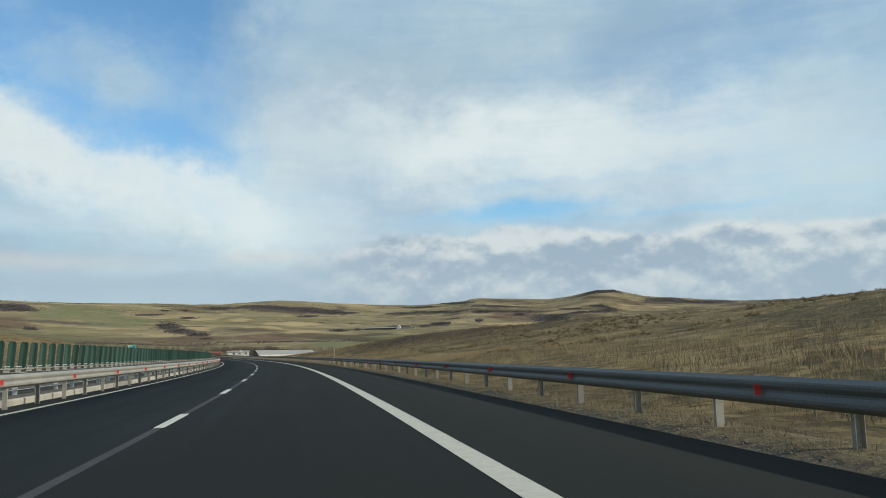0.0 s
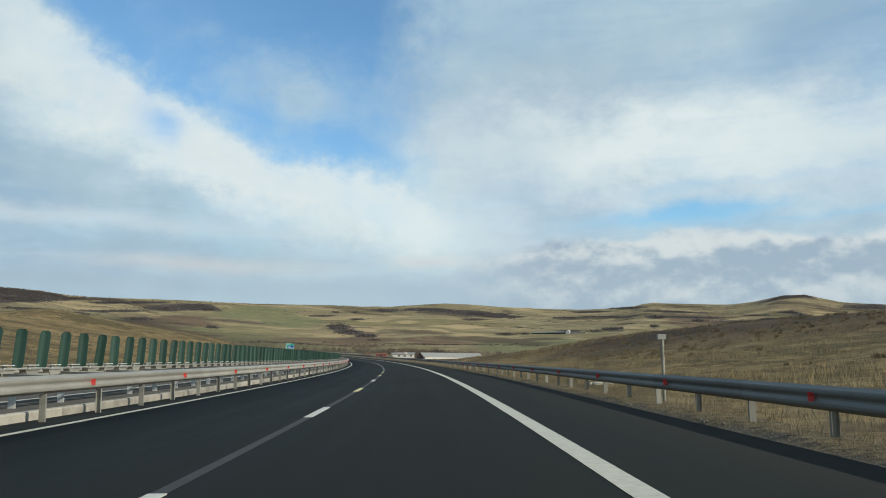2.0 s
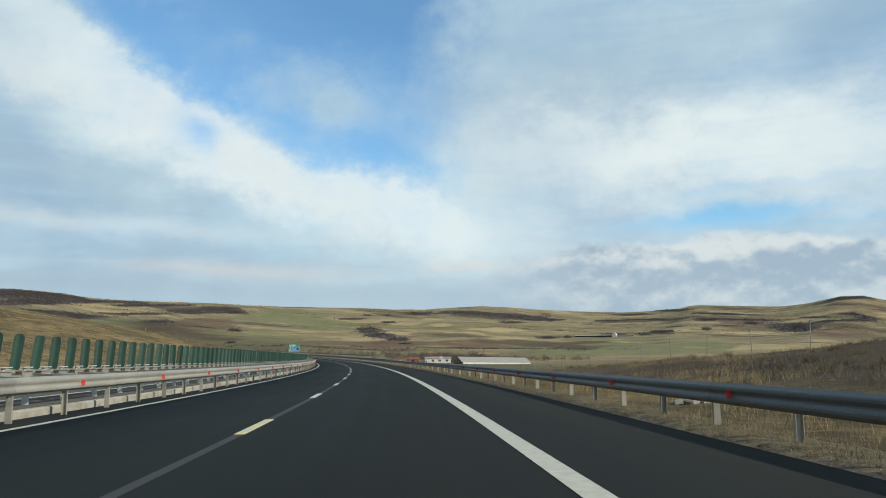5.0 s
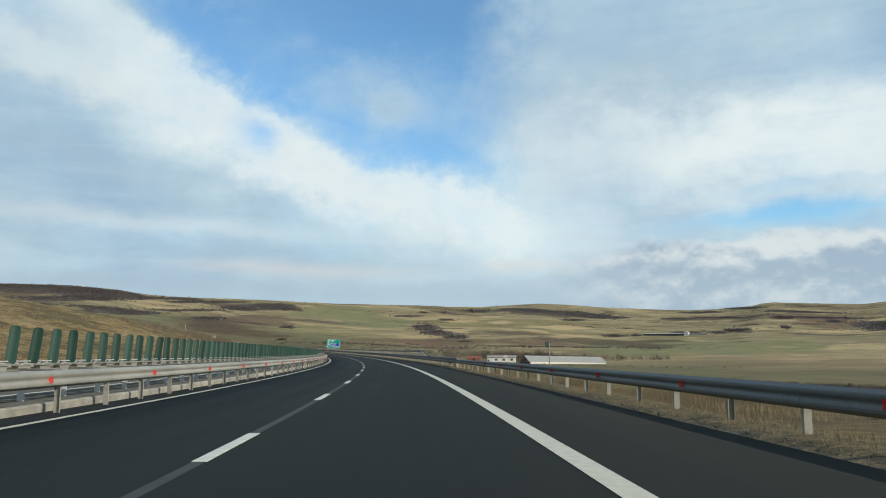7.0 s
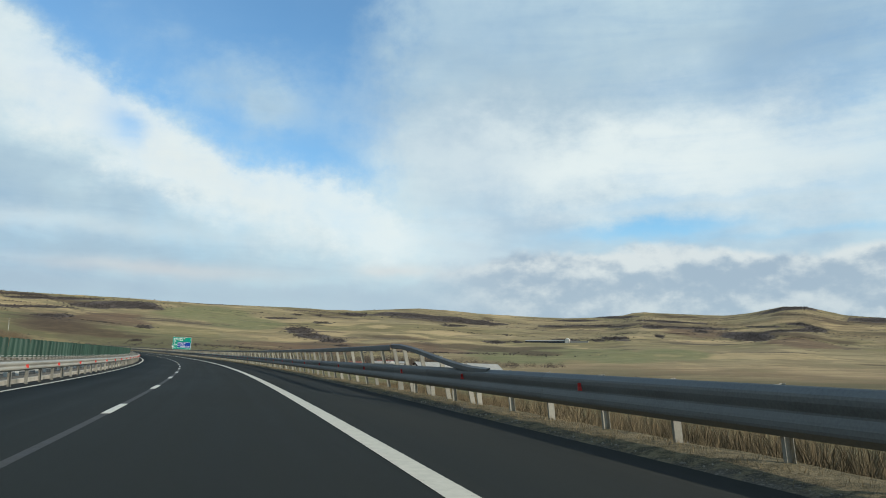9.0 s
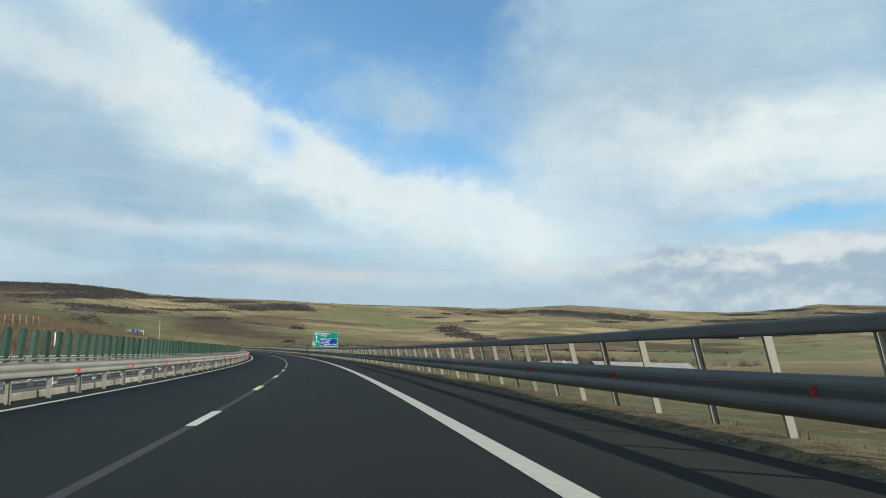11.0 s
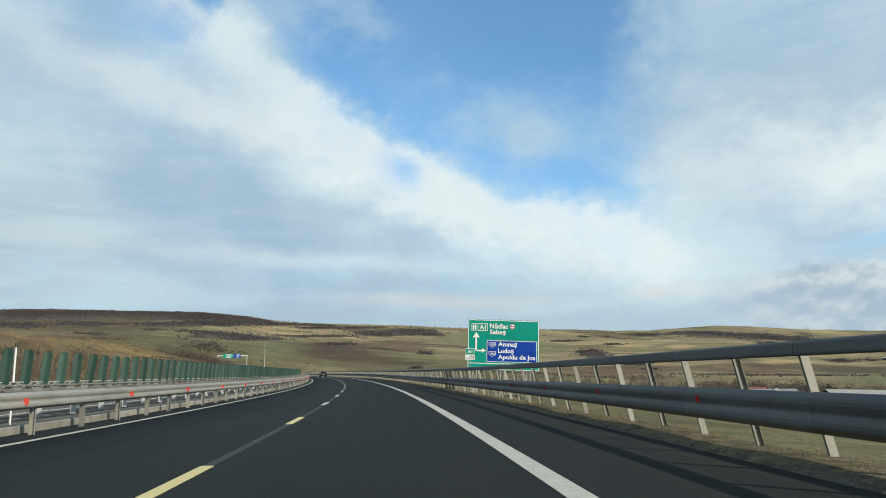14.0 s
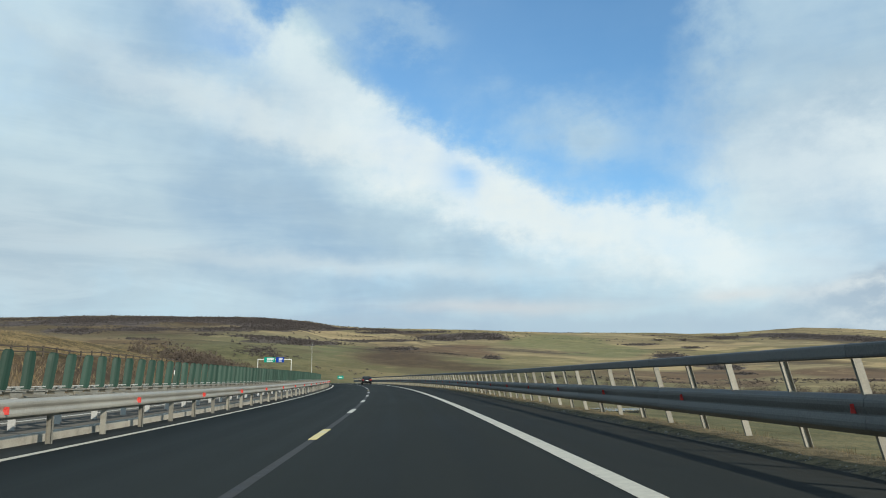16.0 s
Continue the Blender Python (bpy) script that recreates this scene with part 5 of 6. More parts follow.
def gantry():
    """A portal over the far carriageway with one green and one blue panel, and a tall mast beside it."""
    m = Matrix.Translation((-527.0, 776.0, 0.0)) @ pose(0, 0, 0, 0, 0, 47)
    z0, _ = land(np.array([-534.0, -520.0]), np.array([774.0, 779.0]))
    ob = thing("sign_gantry", m, "white steel portal with green and blue direction panels", "sign gantry")
    for x in (-8.2, 8.2):
        part("leg", box(x - 0.15, x + 0.15, -0.15, 0.15, float(z0.min()) - 2, 9.6, 0.03), SIGN_WHITE, ob)
    part("crossbeam", box(-8.4, 8.4, -0.2, 0.2, 9.2, 9.6, 0.04), SIGN_WHITE, ob)
    for x0, x1, mat in ((-5.2, 0.3, SIGN_GREEN), (0.6, 4.6, SIGN_BLUE)):
        field = part("panel", box(x0, x1, -0.42, -0.32, 7.9, 10.5, 0.02), mat, ob)
        for k in range(3):
            part("text_bar", box(x0 + 1.4, x1 - 0.6 - 0.3 * k, -0.44, -0.425, 9.75 - 0.7 * k, 10.1 - 0.7 * k), SIGN_WHITE, field)
    mast = thing("lamp_mast", Matrix.Translation((-515.0, 790.0, 0.0)), "tall slim grey steel mast", "mast")
    part("shaft", tube(0.13, float(z0.min()) - 2, 17.5, top=0.06), SIGN_WHITE, mast)
    part("head", box(-0.6, 0.6, -0.25, 0.25, 17.5, 17.8, 0.05), POST_STEEL, mast)


gantry()


def far_sign():
    ob = thing("exit_sign", at(838.0, -5.0), "small green road sign beside the far bend", "road sign")
    part("post", tube(0.05, -3, 2.2), POST_STEEL, ob)
    plate = part("plate", box(-0.2, 1.9, -0.05, 0.0, 1.5, 2.6, 0.01), SIGN_GREEN, ob)
    part("text_bar", box(0.2, 1.5, -0.06, -0.052, 1.95, 2.15), SIGN_WHITE, plate)


far_sign()


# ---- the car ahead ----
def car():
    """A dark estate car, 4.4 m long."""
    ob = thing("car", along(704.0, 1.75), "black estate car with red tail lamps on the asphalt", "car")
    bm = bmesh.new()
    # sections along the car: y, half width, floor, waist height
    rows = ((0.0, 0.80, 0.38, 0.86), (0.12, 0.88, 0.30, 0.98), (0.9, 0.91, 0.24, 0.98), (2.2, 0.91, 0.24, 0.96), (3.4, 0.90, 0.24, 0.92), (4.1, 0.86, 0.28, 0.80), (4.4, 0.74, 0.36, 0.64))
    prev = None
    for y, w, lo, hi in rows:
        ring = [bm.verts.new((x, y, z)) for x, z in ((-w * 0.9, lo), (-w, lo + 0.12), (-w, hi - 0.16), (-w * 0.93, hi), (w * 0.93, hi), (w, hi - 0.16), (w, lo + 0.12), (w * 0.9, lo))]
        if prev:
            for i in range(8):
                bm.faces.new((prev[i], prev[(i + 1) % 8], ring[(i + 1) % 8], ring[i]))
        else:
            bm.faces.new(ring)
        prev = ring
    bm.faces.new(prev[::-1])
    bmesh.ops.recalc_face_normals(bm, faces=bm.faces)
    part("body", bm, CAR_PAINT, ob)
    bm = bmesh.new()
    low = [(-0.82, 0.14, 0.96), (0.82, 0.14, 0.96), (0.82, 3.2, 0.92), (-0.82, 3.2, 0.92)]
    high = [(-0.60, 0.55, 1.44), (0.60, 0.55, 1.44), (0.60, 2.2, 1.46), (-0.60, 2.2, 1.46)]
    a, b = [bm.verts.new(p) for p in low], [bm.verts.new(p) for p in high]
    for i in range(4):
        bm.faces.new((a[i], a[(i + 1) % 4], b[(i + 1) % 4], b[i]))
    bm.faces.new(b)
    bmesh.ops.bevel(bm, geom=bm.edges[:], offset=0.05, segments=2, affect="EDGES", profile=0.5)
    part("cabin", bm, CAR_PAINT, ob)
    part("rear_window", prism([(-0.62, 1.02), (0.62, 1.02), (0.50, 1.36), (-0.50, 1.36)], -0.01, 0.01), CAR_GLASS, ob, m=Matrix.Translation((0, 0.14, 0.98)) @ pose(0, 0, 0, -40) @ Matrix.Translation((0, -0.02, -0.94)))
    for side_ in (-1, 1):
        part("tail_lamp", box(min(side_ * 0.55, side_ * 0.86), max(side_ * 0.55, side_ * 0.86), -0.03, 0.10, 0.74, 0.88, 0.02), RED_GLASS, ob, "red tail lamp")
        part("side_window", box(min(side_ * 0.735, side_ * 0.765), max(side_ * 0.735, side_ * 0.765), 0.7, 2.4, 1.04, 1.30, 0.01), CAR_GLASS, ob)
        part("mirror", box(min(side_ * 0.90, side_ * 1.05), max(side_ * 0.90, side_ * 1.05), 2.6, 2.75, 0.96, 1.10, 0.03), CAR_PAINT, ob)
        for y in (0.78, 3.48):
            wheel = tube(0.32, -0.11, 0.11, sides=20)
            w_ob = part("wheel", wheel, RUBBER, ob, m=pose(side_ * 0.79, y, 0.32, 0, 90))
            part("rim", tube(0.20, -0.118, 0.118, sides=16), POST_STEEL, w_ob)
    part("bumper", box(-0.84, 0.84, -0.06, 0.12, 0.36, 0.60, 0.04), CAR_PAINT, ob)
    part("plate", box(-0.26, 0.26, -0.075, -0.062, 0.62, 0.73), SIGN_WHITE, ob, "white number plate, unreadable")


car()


# ---- buildings in the valley ----
def ground_z(x, y):
    return float(land(np.array([x]), np.array([y]))[0][0])


def house():
    x, y = -249.0, 864.0
    z = ground_z(x, y)
    ob = thing("house", Matrix.Translation((x, y, z)) @ pose(0, 0, 0, 0, 0, 15), "long low white house with dark windows and a pale roof", "house")
    part("wall", box(-12, 12, -4, 4, -2, 3.9), WALL_WHITE, ob)
    part("roof", prism([(-4.7, 3.85), (-4.7, 4.15), (0, 5.5), (4.7, 4.15), (4.7, 3.85)], -12.5, 12.5), ROOF_GREY, ob, m=pose(0, 0, 0, 0, 0, 90))
    part("gable", prism([(-2.4, 3.9), (2.4, 3.9), (0, 6.0)], -4.75, 0.0), WALL_WHITE, ob, m=pose(3.0, 0, 0))
    part("chimney", box(-1.2, -0.5, -0.4, 0.4, 5.0, 6.6), ROOF_RED, ob, "red brick chimney")
    door = part("door", box(-11.4, -10.4, -4.08, -3.98, 0, 2.1), WINDOW, ob)
    part("handle", box(-10.6, -10.5, -4.14, -4.08, 0.95, 1.1), POST_STEEL, door)
    for x_ in (-4.6, 1.6, 8.4):
        w_ = part("window", box(x_ - 1.1, x_ + 1.1, -4.06, -3.98, 1.3, 2.9), WINDOW, ob)
        part("sill", box(x_ - 1.2, x_ + 1.2, -4.18, -4.0, 1.15, 1.28), CONCRETE, w_)
        part("frame", box(x_ - 0.06, x_ + 0.06, -4.10, -4.05, 1.3, 2.9), WALL_WHITE, w_)
    # a dark low block against one end
    part("dark_end", prism([(-3.4, -2), (3.4, -2), (3.4, 2.7), (-3.4, 3.3)], -15.4, -12.0), OLD_WOOD, ob, "dark low end of the house", m=pose(0, 0, 0, 0, 0, 90))


def shed(x, y, turn, half, deep, high, mat, label):
    z = ground_z(x, y)
    ob = thing("shed", Matrix.Translation((x, y, z)) @ pose(0, 0, 0, 0, 0, turn), label, "shed", "sheds in the valley")
    part("wall", box(-half, half, -deep, deep, -2, high), mat, ob)
    part("roof", prism([(-deep - 0.4, high), (0, high + 1.4), (deep + 0.4, high)], -half - 0.4, half + 0.4), ROOF_RED, ob, m=pose(0, 0, 0, 0, 0, 90))
    part("door", box(-1.2, 1.2, -deep - 0.06, -deep + 0.02, 0, high * 0.75), WINDOW, ob)


def greenhouse():
    """A long pitched glasshouse that turns one dark gable to the road."""
    x, y = -221.5, 832.0
    z = ground_z(x, y)
    ob = thing("greenhouse", Matrix.Translation((x, y, z)) @ pose(0, 0, 0, 0, 1.4, 40), "long grey-roofed greenhouse with a dark glazed gable and white wall", "greenhouse")
    long, half, eave, ridge = 70.0, 8.0, 1.9, 6.4
    part("roof", prism([(-half - 0.3, eave - 0.1), (-half - 0.3, eave + 0.1), (0, ridge), (half + 0.3, eave + 0.1), (half + 0.3, eave - 0.1)], 0.0, long), ROOF_GREY, ob, m=pose(0, 0, 0, 0, 0, -90))
    gable = [(-half, -2.0), (half, -2.0), (half, eave - 0.05), (0, ridge - 0.25), (-half, eave - 0.05)]
    for x_ in (-0.22, long + 0.02):
        end = part("end_wall", prism(gable, 0.0, 0.2), WINDOW, ob, "dark glazed gable", m=pose(x_, 0, 0, 0, 0, -90))
        for k in range(-3, 4):
            top = eave + (ridge - eave) * (1 - abs(k) / 4.0) - 0.4
            part("glazing_bar", box(k * 2.0 - 0.09, k * 2.0 + 0.09, -0.06, 0.26, -1, top), GREENHOUSE, end)
        part("rail", box(-half, half, -0.07, 0.27, eave - 0.12, eave + 0.1), GREENHOUSE, end)
    for side_ in (-1, 1):
        part("wall", box(1.5, long, min(side_ * (half - 0.3), side_ * half), max(side_ * (half - 0.3), side_ * half), -3, eave - 0.15), WALL_WHITE, ob, "low white side wall")
    for i in range(24):
        x_ = 0.6 + i * 2.98
        part("rib", prism([(-half - 0.36, eave + 0.1), (-half - 0.36, eave + 0.2), (0, ridge + 0.1), (0, ridge)], x_, x_ + 0.16), POST_STEEL, ob, m=pose(0, 0, 0, 0, 0, -90))


house()
shed(-269.0, 850.0, 14, 5.6, 2.6, 3.3, ROOF_RED, "small red wooden shed with a tiled roof")
shed(-283.0, 846.0, 12, 2.6, 2.2, 2.2, WALL_WHITE, "small white shed with a tiled roof")
shed(-262.0, 905.0, 16, 6.0, 4.0, 4.4, WALL_WHITE, "tall shed with a brown-red tiled roof behind the house")
greenhouse()


def far_barn():
    x, y = -148.0, 1790.0
    z = ground_z(x, y)
    ob = thing("barn", Matrix.Translation((x, y, z)) @ pose(0, 0, 0, 0, 0, -8), "long dark barn with a pale roof and a white end house", "barn")
    part("wall", box(-72, 4, -6, 6, -4, 3.4), WINDOW, ob)
    part("roof", prism([(-6.6, 3.4), (0, 5.0), (6.6, 3.4)], -5, 73), ROOF_GREY, ob, m=pose(0, 0, 0, 0, 0, 90))
    part("end_house", box(5, 13, -7, 5, -4, 6.0), WALL_WHITE, ob)
    part("end_roof", prism([(4.6, 6.0), (9, 9.0), (13.4, 6.0)], -7.5, 5.5), WALL_WHITE, ob)
    part("annex", box(14, 48, -5, 5, -4, 3.6), ROOF_GREY, ob)


far_barn()


# ---- what grows ----
def blades(name, s, d, height, width, lean, mat, label, category, seed):
    """A thicket of upright blades or twigs at road places s, d, each a slim triangle."""
    rng = np.random.RandomState(seed)
    base = road_xyz(s, d)
    z, _ = land(base[:, 0], base[:, 1])
    u = -2.75 - np.asarray(d)
    z = np.where((u > 0) & (u < 1.7), np.maximum(z, verge_up(s, u, z)), z)
    n = len(s)
    turn = rng.rand(n) * 2 * np.pi
    tip = rng.rand(n) * 2 * np.pi
    wx, wy = np.cos(turn) * width / 2, np.sin(turn) * width / 2
    v = np.empty((n, 3, 3))
    v[:, 0] = np.stack([base[:, 0] - wx, base[:, 1] - wy, z - 0.06], -1)
    v[:, 1] = np.stack([base[:, 0] + wx, base[:, 1] + wy, z - 0.06], -1)
    v[:, 2] = np.stack([base[:, 0] + np.cos(tip) * lean * height, base[:, 1] + np.sin(tip) * lean * height, z + height], -1)
    me = sheet(name, v.reshape(-1, 3), np.arange(3 * n).reshape(n, 3), mat)
    return tagged(new(name, me), label, category, kind="stuff")


def tufted(rng, n, s0, s1, d_of, per=9, spread=0.13):
    """Places in tufts: n tufts of per blades; d_of draws the distance from the road."""
    s, d = rng.uniform(s0, s1, n), d_of(n)
    keep = rough_field(s, d * 3, 6.0, 3) + rng.uniform(-0.5, 0.5, n) > -0.25
    s, d = s[keep], d[keep]
    s, d = np.repeat(s, per), np.repeat(d, per)
    return s + rng.normal(0, spread, len(s)), d + rng.normal(0, spread, len(s))


def grow():
    rng = np.random.RandomState(11)
    # low dry grass on the verge behind the near rail
    s, d = tufted(rng, 42000, -8, 660, lambda n: -2.95 - rng.exponential(1.25, n), 9, 0.10)
    d = np.minimum(d, -2.86)
    blades("verge_grass", s, d, rng.uniform(0.02, 0.11, len(s)) * (0.6 + 0.4 * smooth(-d, 2.9, 3.6) + 1.1 * smooth(-d, 4.2, 7)) * (1 - 0.45 * smooth(s, 315, 350)), rng.uniform(0.006, 0.016, len(s)), rng.uniform(0.2, 1.5, len(s)), DRY_BLADES, "low dry yellow grass on the gravel verge", "grass", 1)
    # tall grass on the slope behind it
    s, d = tufted(rng, 15000, -5, 330, lambda n: -4.8 - rng.exponential(5.0, n), 12, 0.2)
    d = np.minimum(d, -4.6)
    blades("tall_grass", s, d, rng.uniform(0.06, 0.34, len(s)) * (0.7 + 0.6 * rough_field(s, d, 4.0, 3)), rng.uniform(0.008, 0.02, len(s)), rng.uniform(0.1, 1.0, len(s)), DRY_BLADES, "tall dry straw-coloured grass on the slope", "grass", 2)
    s, d = tufted(rng, 5000, 300, 680, lambda n: -4.9 - rng.exponential(4.0, n), 8, 0.16)
    d = np.minimum(d, -4.5)
    blades("slope_grass", s, d, rng.uniform(0.05, 0.20, len(s)), rng.uniform(0.012, 0.03, len(s)), rng.uniform(0.1, 0.6, len(s)), DRY_BLADES, "short dry grass on the embankment", "grass", 3)
    # clumps of tall pale grass among it
    s, d = tufted(rng, 21000, -5, 300, lambda n: -5.2 - rng.exponential(12.0, n), 11, 0.22)
    m = rough_field(s, d * 1.6, 9.0, 4) > 0.06
    s, d = s[m], np.minimum(d[m], -5.0)
    blades("pale_grass", s, d, rng.uniform(0.12, 0.42, len(s)), rng.uniform(0.008, 0.020, len(s)), rng.uniform(0.1, 0.9, len(s)), GOLD_BLADES, "clumps of tall pale golden grass on the slope", "grass", 12)
    # brown brush on the mound and in the dip
    s, d = tufted(rng, 5200, 95, 262, lambda n: -rng.uniform(11, 62, n), 16, 0.55)
    m = rough_field(s, d, 18.0, 3) + 0.9 * np.exp(-((s - 182) / 55) ** 2 - ((d + 36) / 20) ** 2) > 0.30
    s, d = s[m], d[m]
    blades("brush", s, d, rng.uniform(0.08, 0.36, len(s)) * (0.8 + 0.9 * rough_field(s, d, 7.0, 3)), rng.uniform(0.010, 0.024, len(s)), rng.uniform(0.4, 2.2, len(s)), BROWN_TWIGS, "leafless brown brush and tall weeds", "brush", 4)
    s, d = tufted(rng, 9000, 200, 326, lambda n: -4.9 - rng.exponential(2.4, n), 13, 0.22)
    m = rough_field(s, d * 2, 11.0, 3) + 0.5 * smooth(s, 240, 275) > 0.02
    s, d = s[m], d[m]
    blades("reeds", s, d, rng.uniform(0.15, 0.55, len(s)) * smooth(-d, 4.2, 5.6) * (0.40 + 0.60 * smooth(s, 240, 275)), rng.uniform(0.006, 0.016, len(s)), rng.uniform(0.05, 0.5, len(s)), REED_BLADES, "brown reeds and withered weeds below the road", "brush", 5)
    s, d = tufted(rng, 15000, 266, 350, lambda n: -4.7 - rng.exponential(3.4, n), 14, 0.26)
    m = rough_field(s, d * 1.5, 7.0, 4) > -0.16
    s, d = s[m], np.minimum(d[m], -4.7)
    blades("ditch_weeds", s, d, rng.uniform(0.35, 1.25, len(s)) * smooth(-d, 4.0, 6.0) * (0.8 + 0.6 * rough_field(s, d, 5.0, 3)) * (1 - 0.6 * smooth(s, 325, 345)), rng.uniform(0.007, 0.018, len(s)), rng.uniform(0.1, 0.9, len(s)), WEEDS, "tall withered brown weeds below the embankment", "weeds", 51)
    s, d = tufted(rng, 1500, 165, 250, lambda n: rng.normal(-15, 4.0, n), 14, 0.3)
    d = np.minimum(d, -8.0)
    blades("dark_brush", s, d, rng.uniform(0.08, 0.34, len(s)), rng.uniform(0.008, 0.02, len(s)), rng.uniform(0.3, 1.6, len(s)), BROWN_TWIGS, "dark low brush in the dip beside the road", "brush", 15)
    # the bank beyond the far carriageway
    s, d = tufted(rng, 7000, 395, 690, lambda n: rng.uniform(25.8, 48, n), 16, 0.5)
    m = rough_field(s, d * 2, 16.0, 3) > -0.30 + 0.35 * smooth(d, 36, 46) + 2.0 * smooth(s, 570, 610) * smooth(d, 30, 33)
    s, d = s[m], d[m]
    blades("bank_brush", s, d, rng.uniform(0.2, 1.2, len(s)) * (0.85 + 0.9 * rough_field(s, d, 5.0, 3)), rng.uniform(0.02, 0.08, len(s)), rng.uniform(0.1, 1.5, len(s)), BROWN_TWIGS, "dense leafless brown brush on the steep bank", "brush", 6)
    s, d = tufted(rng, 17000, 20, 440, lambda n: rng.uniform(25.6, 110, n), 9, 0.4)
    blades("hill_grass", s, d, rng.uniform(0.08, 0.3, len(s)), rng.uniform(0.02, 0.05, len(s)), rng.uniform(0.1, 0.9, len(s)), GOLD_BLADES, "dry golden grass on the hill across the road", "grass", 7)

    s, d = tufted(rng, 4200, 560, 720, lambda n: rng.uniform(32, 60, n), 8, 0.3)
    blades("crest_grass", s, d, rng.uniform(0.06, 0.24, len(s)), rng.uniform(0.02, 0.05, len(s)), rng.uniform(0.2, 1.4, len(s)), GOLD_BLADES, "dry golden grass on top of the bank", "grass", 8)

    s, d = tufted(rng, 5200, 395, 640, lambda n: rng.uniform(26, 47, n), 12, 0.35)
    m = rough_field(s, d * 2, 9.0, 4) > 0.10
    s, d = s[m], d[m]
    blades("bank_grass", s, d, rng.uniform(0.2, 0.75, len(s)), rng.uniform(0.02, 0.05, len(s)), rng.uniform(0.2, 1.2, len(s)), GOLD_BLADES, "pale grass in patches among the brush of the bank", "grass", 19)

    # withered weeds and low bushes on the rise beside the road, then on the steep bank
    for name, s0, s1, d_of, count, label, seed in (("rise_weeds", 40, 268, lambda n: -rng.uniform(13, 75, n), 3600, "withered brown weeds and low bushes on the rise", 43),
                                                   ("bank_weeds", 400, 700, lambda n: rng.uniform(26.5, 46, n), 2300, "tangled brown bushes and weeds on the steep bank", 47)):
        s, d = rng.uniform(s0, s1, count), d_of(count)
        extra = 0.5 * np.exp(-((s - 182) / 60) ** 2 - ((d + 36) / 24) ** 2) - 1.2 * smooth(s, 570, 610) * smooth(d, 30, 33)
        m = rough_field(s, d * 1.5, 13.0, 4) + extra > 0.08
        s, d, tall = s[m], d[m], rng.uniform(0.25, 0.85, m.sum()) * (0.55 if s0 < 100 else 1.7)
        per = 80
        tall = np.repeat(tall, per)
        s, d = np.repeat(s, per) + rng.normal(0, 0.32, len(tall)) * tall, np.repeat(d, per) + rng.normal(0, 0.32, len(tall)) * tall
        blades(name, s, d, tall * rng.uniform(0.3, 1.0, len(s)), rng.uniform(0.012, 0.035, len(s)), rng.uniform(0.1, 1.3, len(s)), WEEDS, label, "weeds", seed)

    # stones and crumbs of gravel along the edge of the asphalt
    n = 9000
    s, d = rng.uniform(-6, 640, n), -2.78 - rng.exponential(0.42, n)
    far_out = rng.rand(n) > 0.93
    s, d = np.where(far_out, rng.uniform(250, 470, n), s), np.where(far_out, -rng.uniform(4.2, 7.0, n), d)
    p = road_xyz(s, d)
    z, _ = land(p[:, 0], p[:, 1])
    r = rng.uniform(0.008, 0.024, n) * (1 + 1.2 * (rng.rand(n) > 0.96) + 1.3 * far_out * rng.rand(n))
    z = np.where(far_out, z, z + 0.05)
    corner = np.array([(1, 0, 0), (-1, 0, 0), (0, 1, 0), (0, -1, 0), (0, 0, 0.8), (0, 0, -0.8)])
    v = np.stack([p[:, 0], p[:, 1], z + 0.01], -1)[:, None] + corner[None] * r[:, None, None] * rng.uniform(0.6, 1.3, (n, 6, 1))
    f = np.array([(0, 2, 4), (2, 1, 4), (1, 3, 4), (3, 0, 4), (2, 0, 5), (1, 2, 5), (3, 1, 5), (0, 3, 5)])
    me = sheet("gravel", v.reshape(-1, 3), (np.arange(n)[:, None, None] * 6 + f[None]).reshape(-1, 3), GRAVEL)
    tagged(new("gravel", me), "loose grey and pale gravel beside the asphalt", "gravel", kind="stuff")


grow()


def hill_fence():
    """Posts and two rails along the top of the bank."""
    base = at(640.0, 31.0)
    inv = base.inverted()
    ob = thing("fence", base, "low weathered timber fence on top of the bank", "fence")
    post = mesh_of("post", box(-0.06, 0.06, -0.06, 0.06, -0.6, 0.95, 0.01), OLD_WOOD)
    bar = mesh_of("rail", box(-0.03, 0.03, -1.55, 1.55, -0.05, 0.05), OLD_WOOD)
    for i in range(30):
        x, y, _ = road_xyz(598 + 3.0 * i, 31.0)
        z = ground_z(x, y)
        x2, y2, _ = road_xyz(601 + 3.0 * i, 31.0)
        z2 = ground_z(x2, y2)
        part("post", post, None, ob, m=inv @ Matrix.Translation((x, y, z)))
        tilt = math.degrees(math.atan2(z2 - z, 3.0))
        h = math.degrees(np.interp(599.5 + 3.0 * i, LINE_S, LINE_H))
        for up in (0.45, 0.82):
            part("rail", bar, None, ob, m=inv @ Matrix.Translation(((x + x2) / 2, (y + y2) / 2, (z + z2) / 2 + up)) @ pose(0, 0, 0, 0, 0, h) @ pose(0, 0, 0, tilt))


hill_fence()


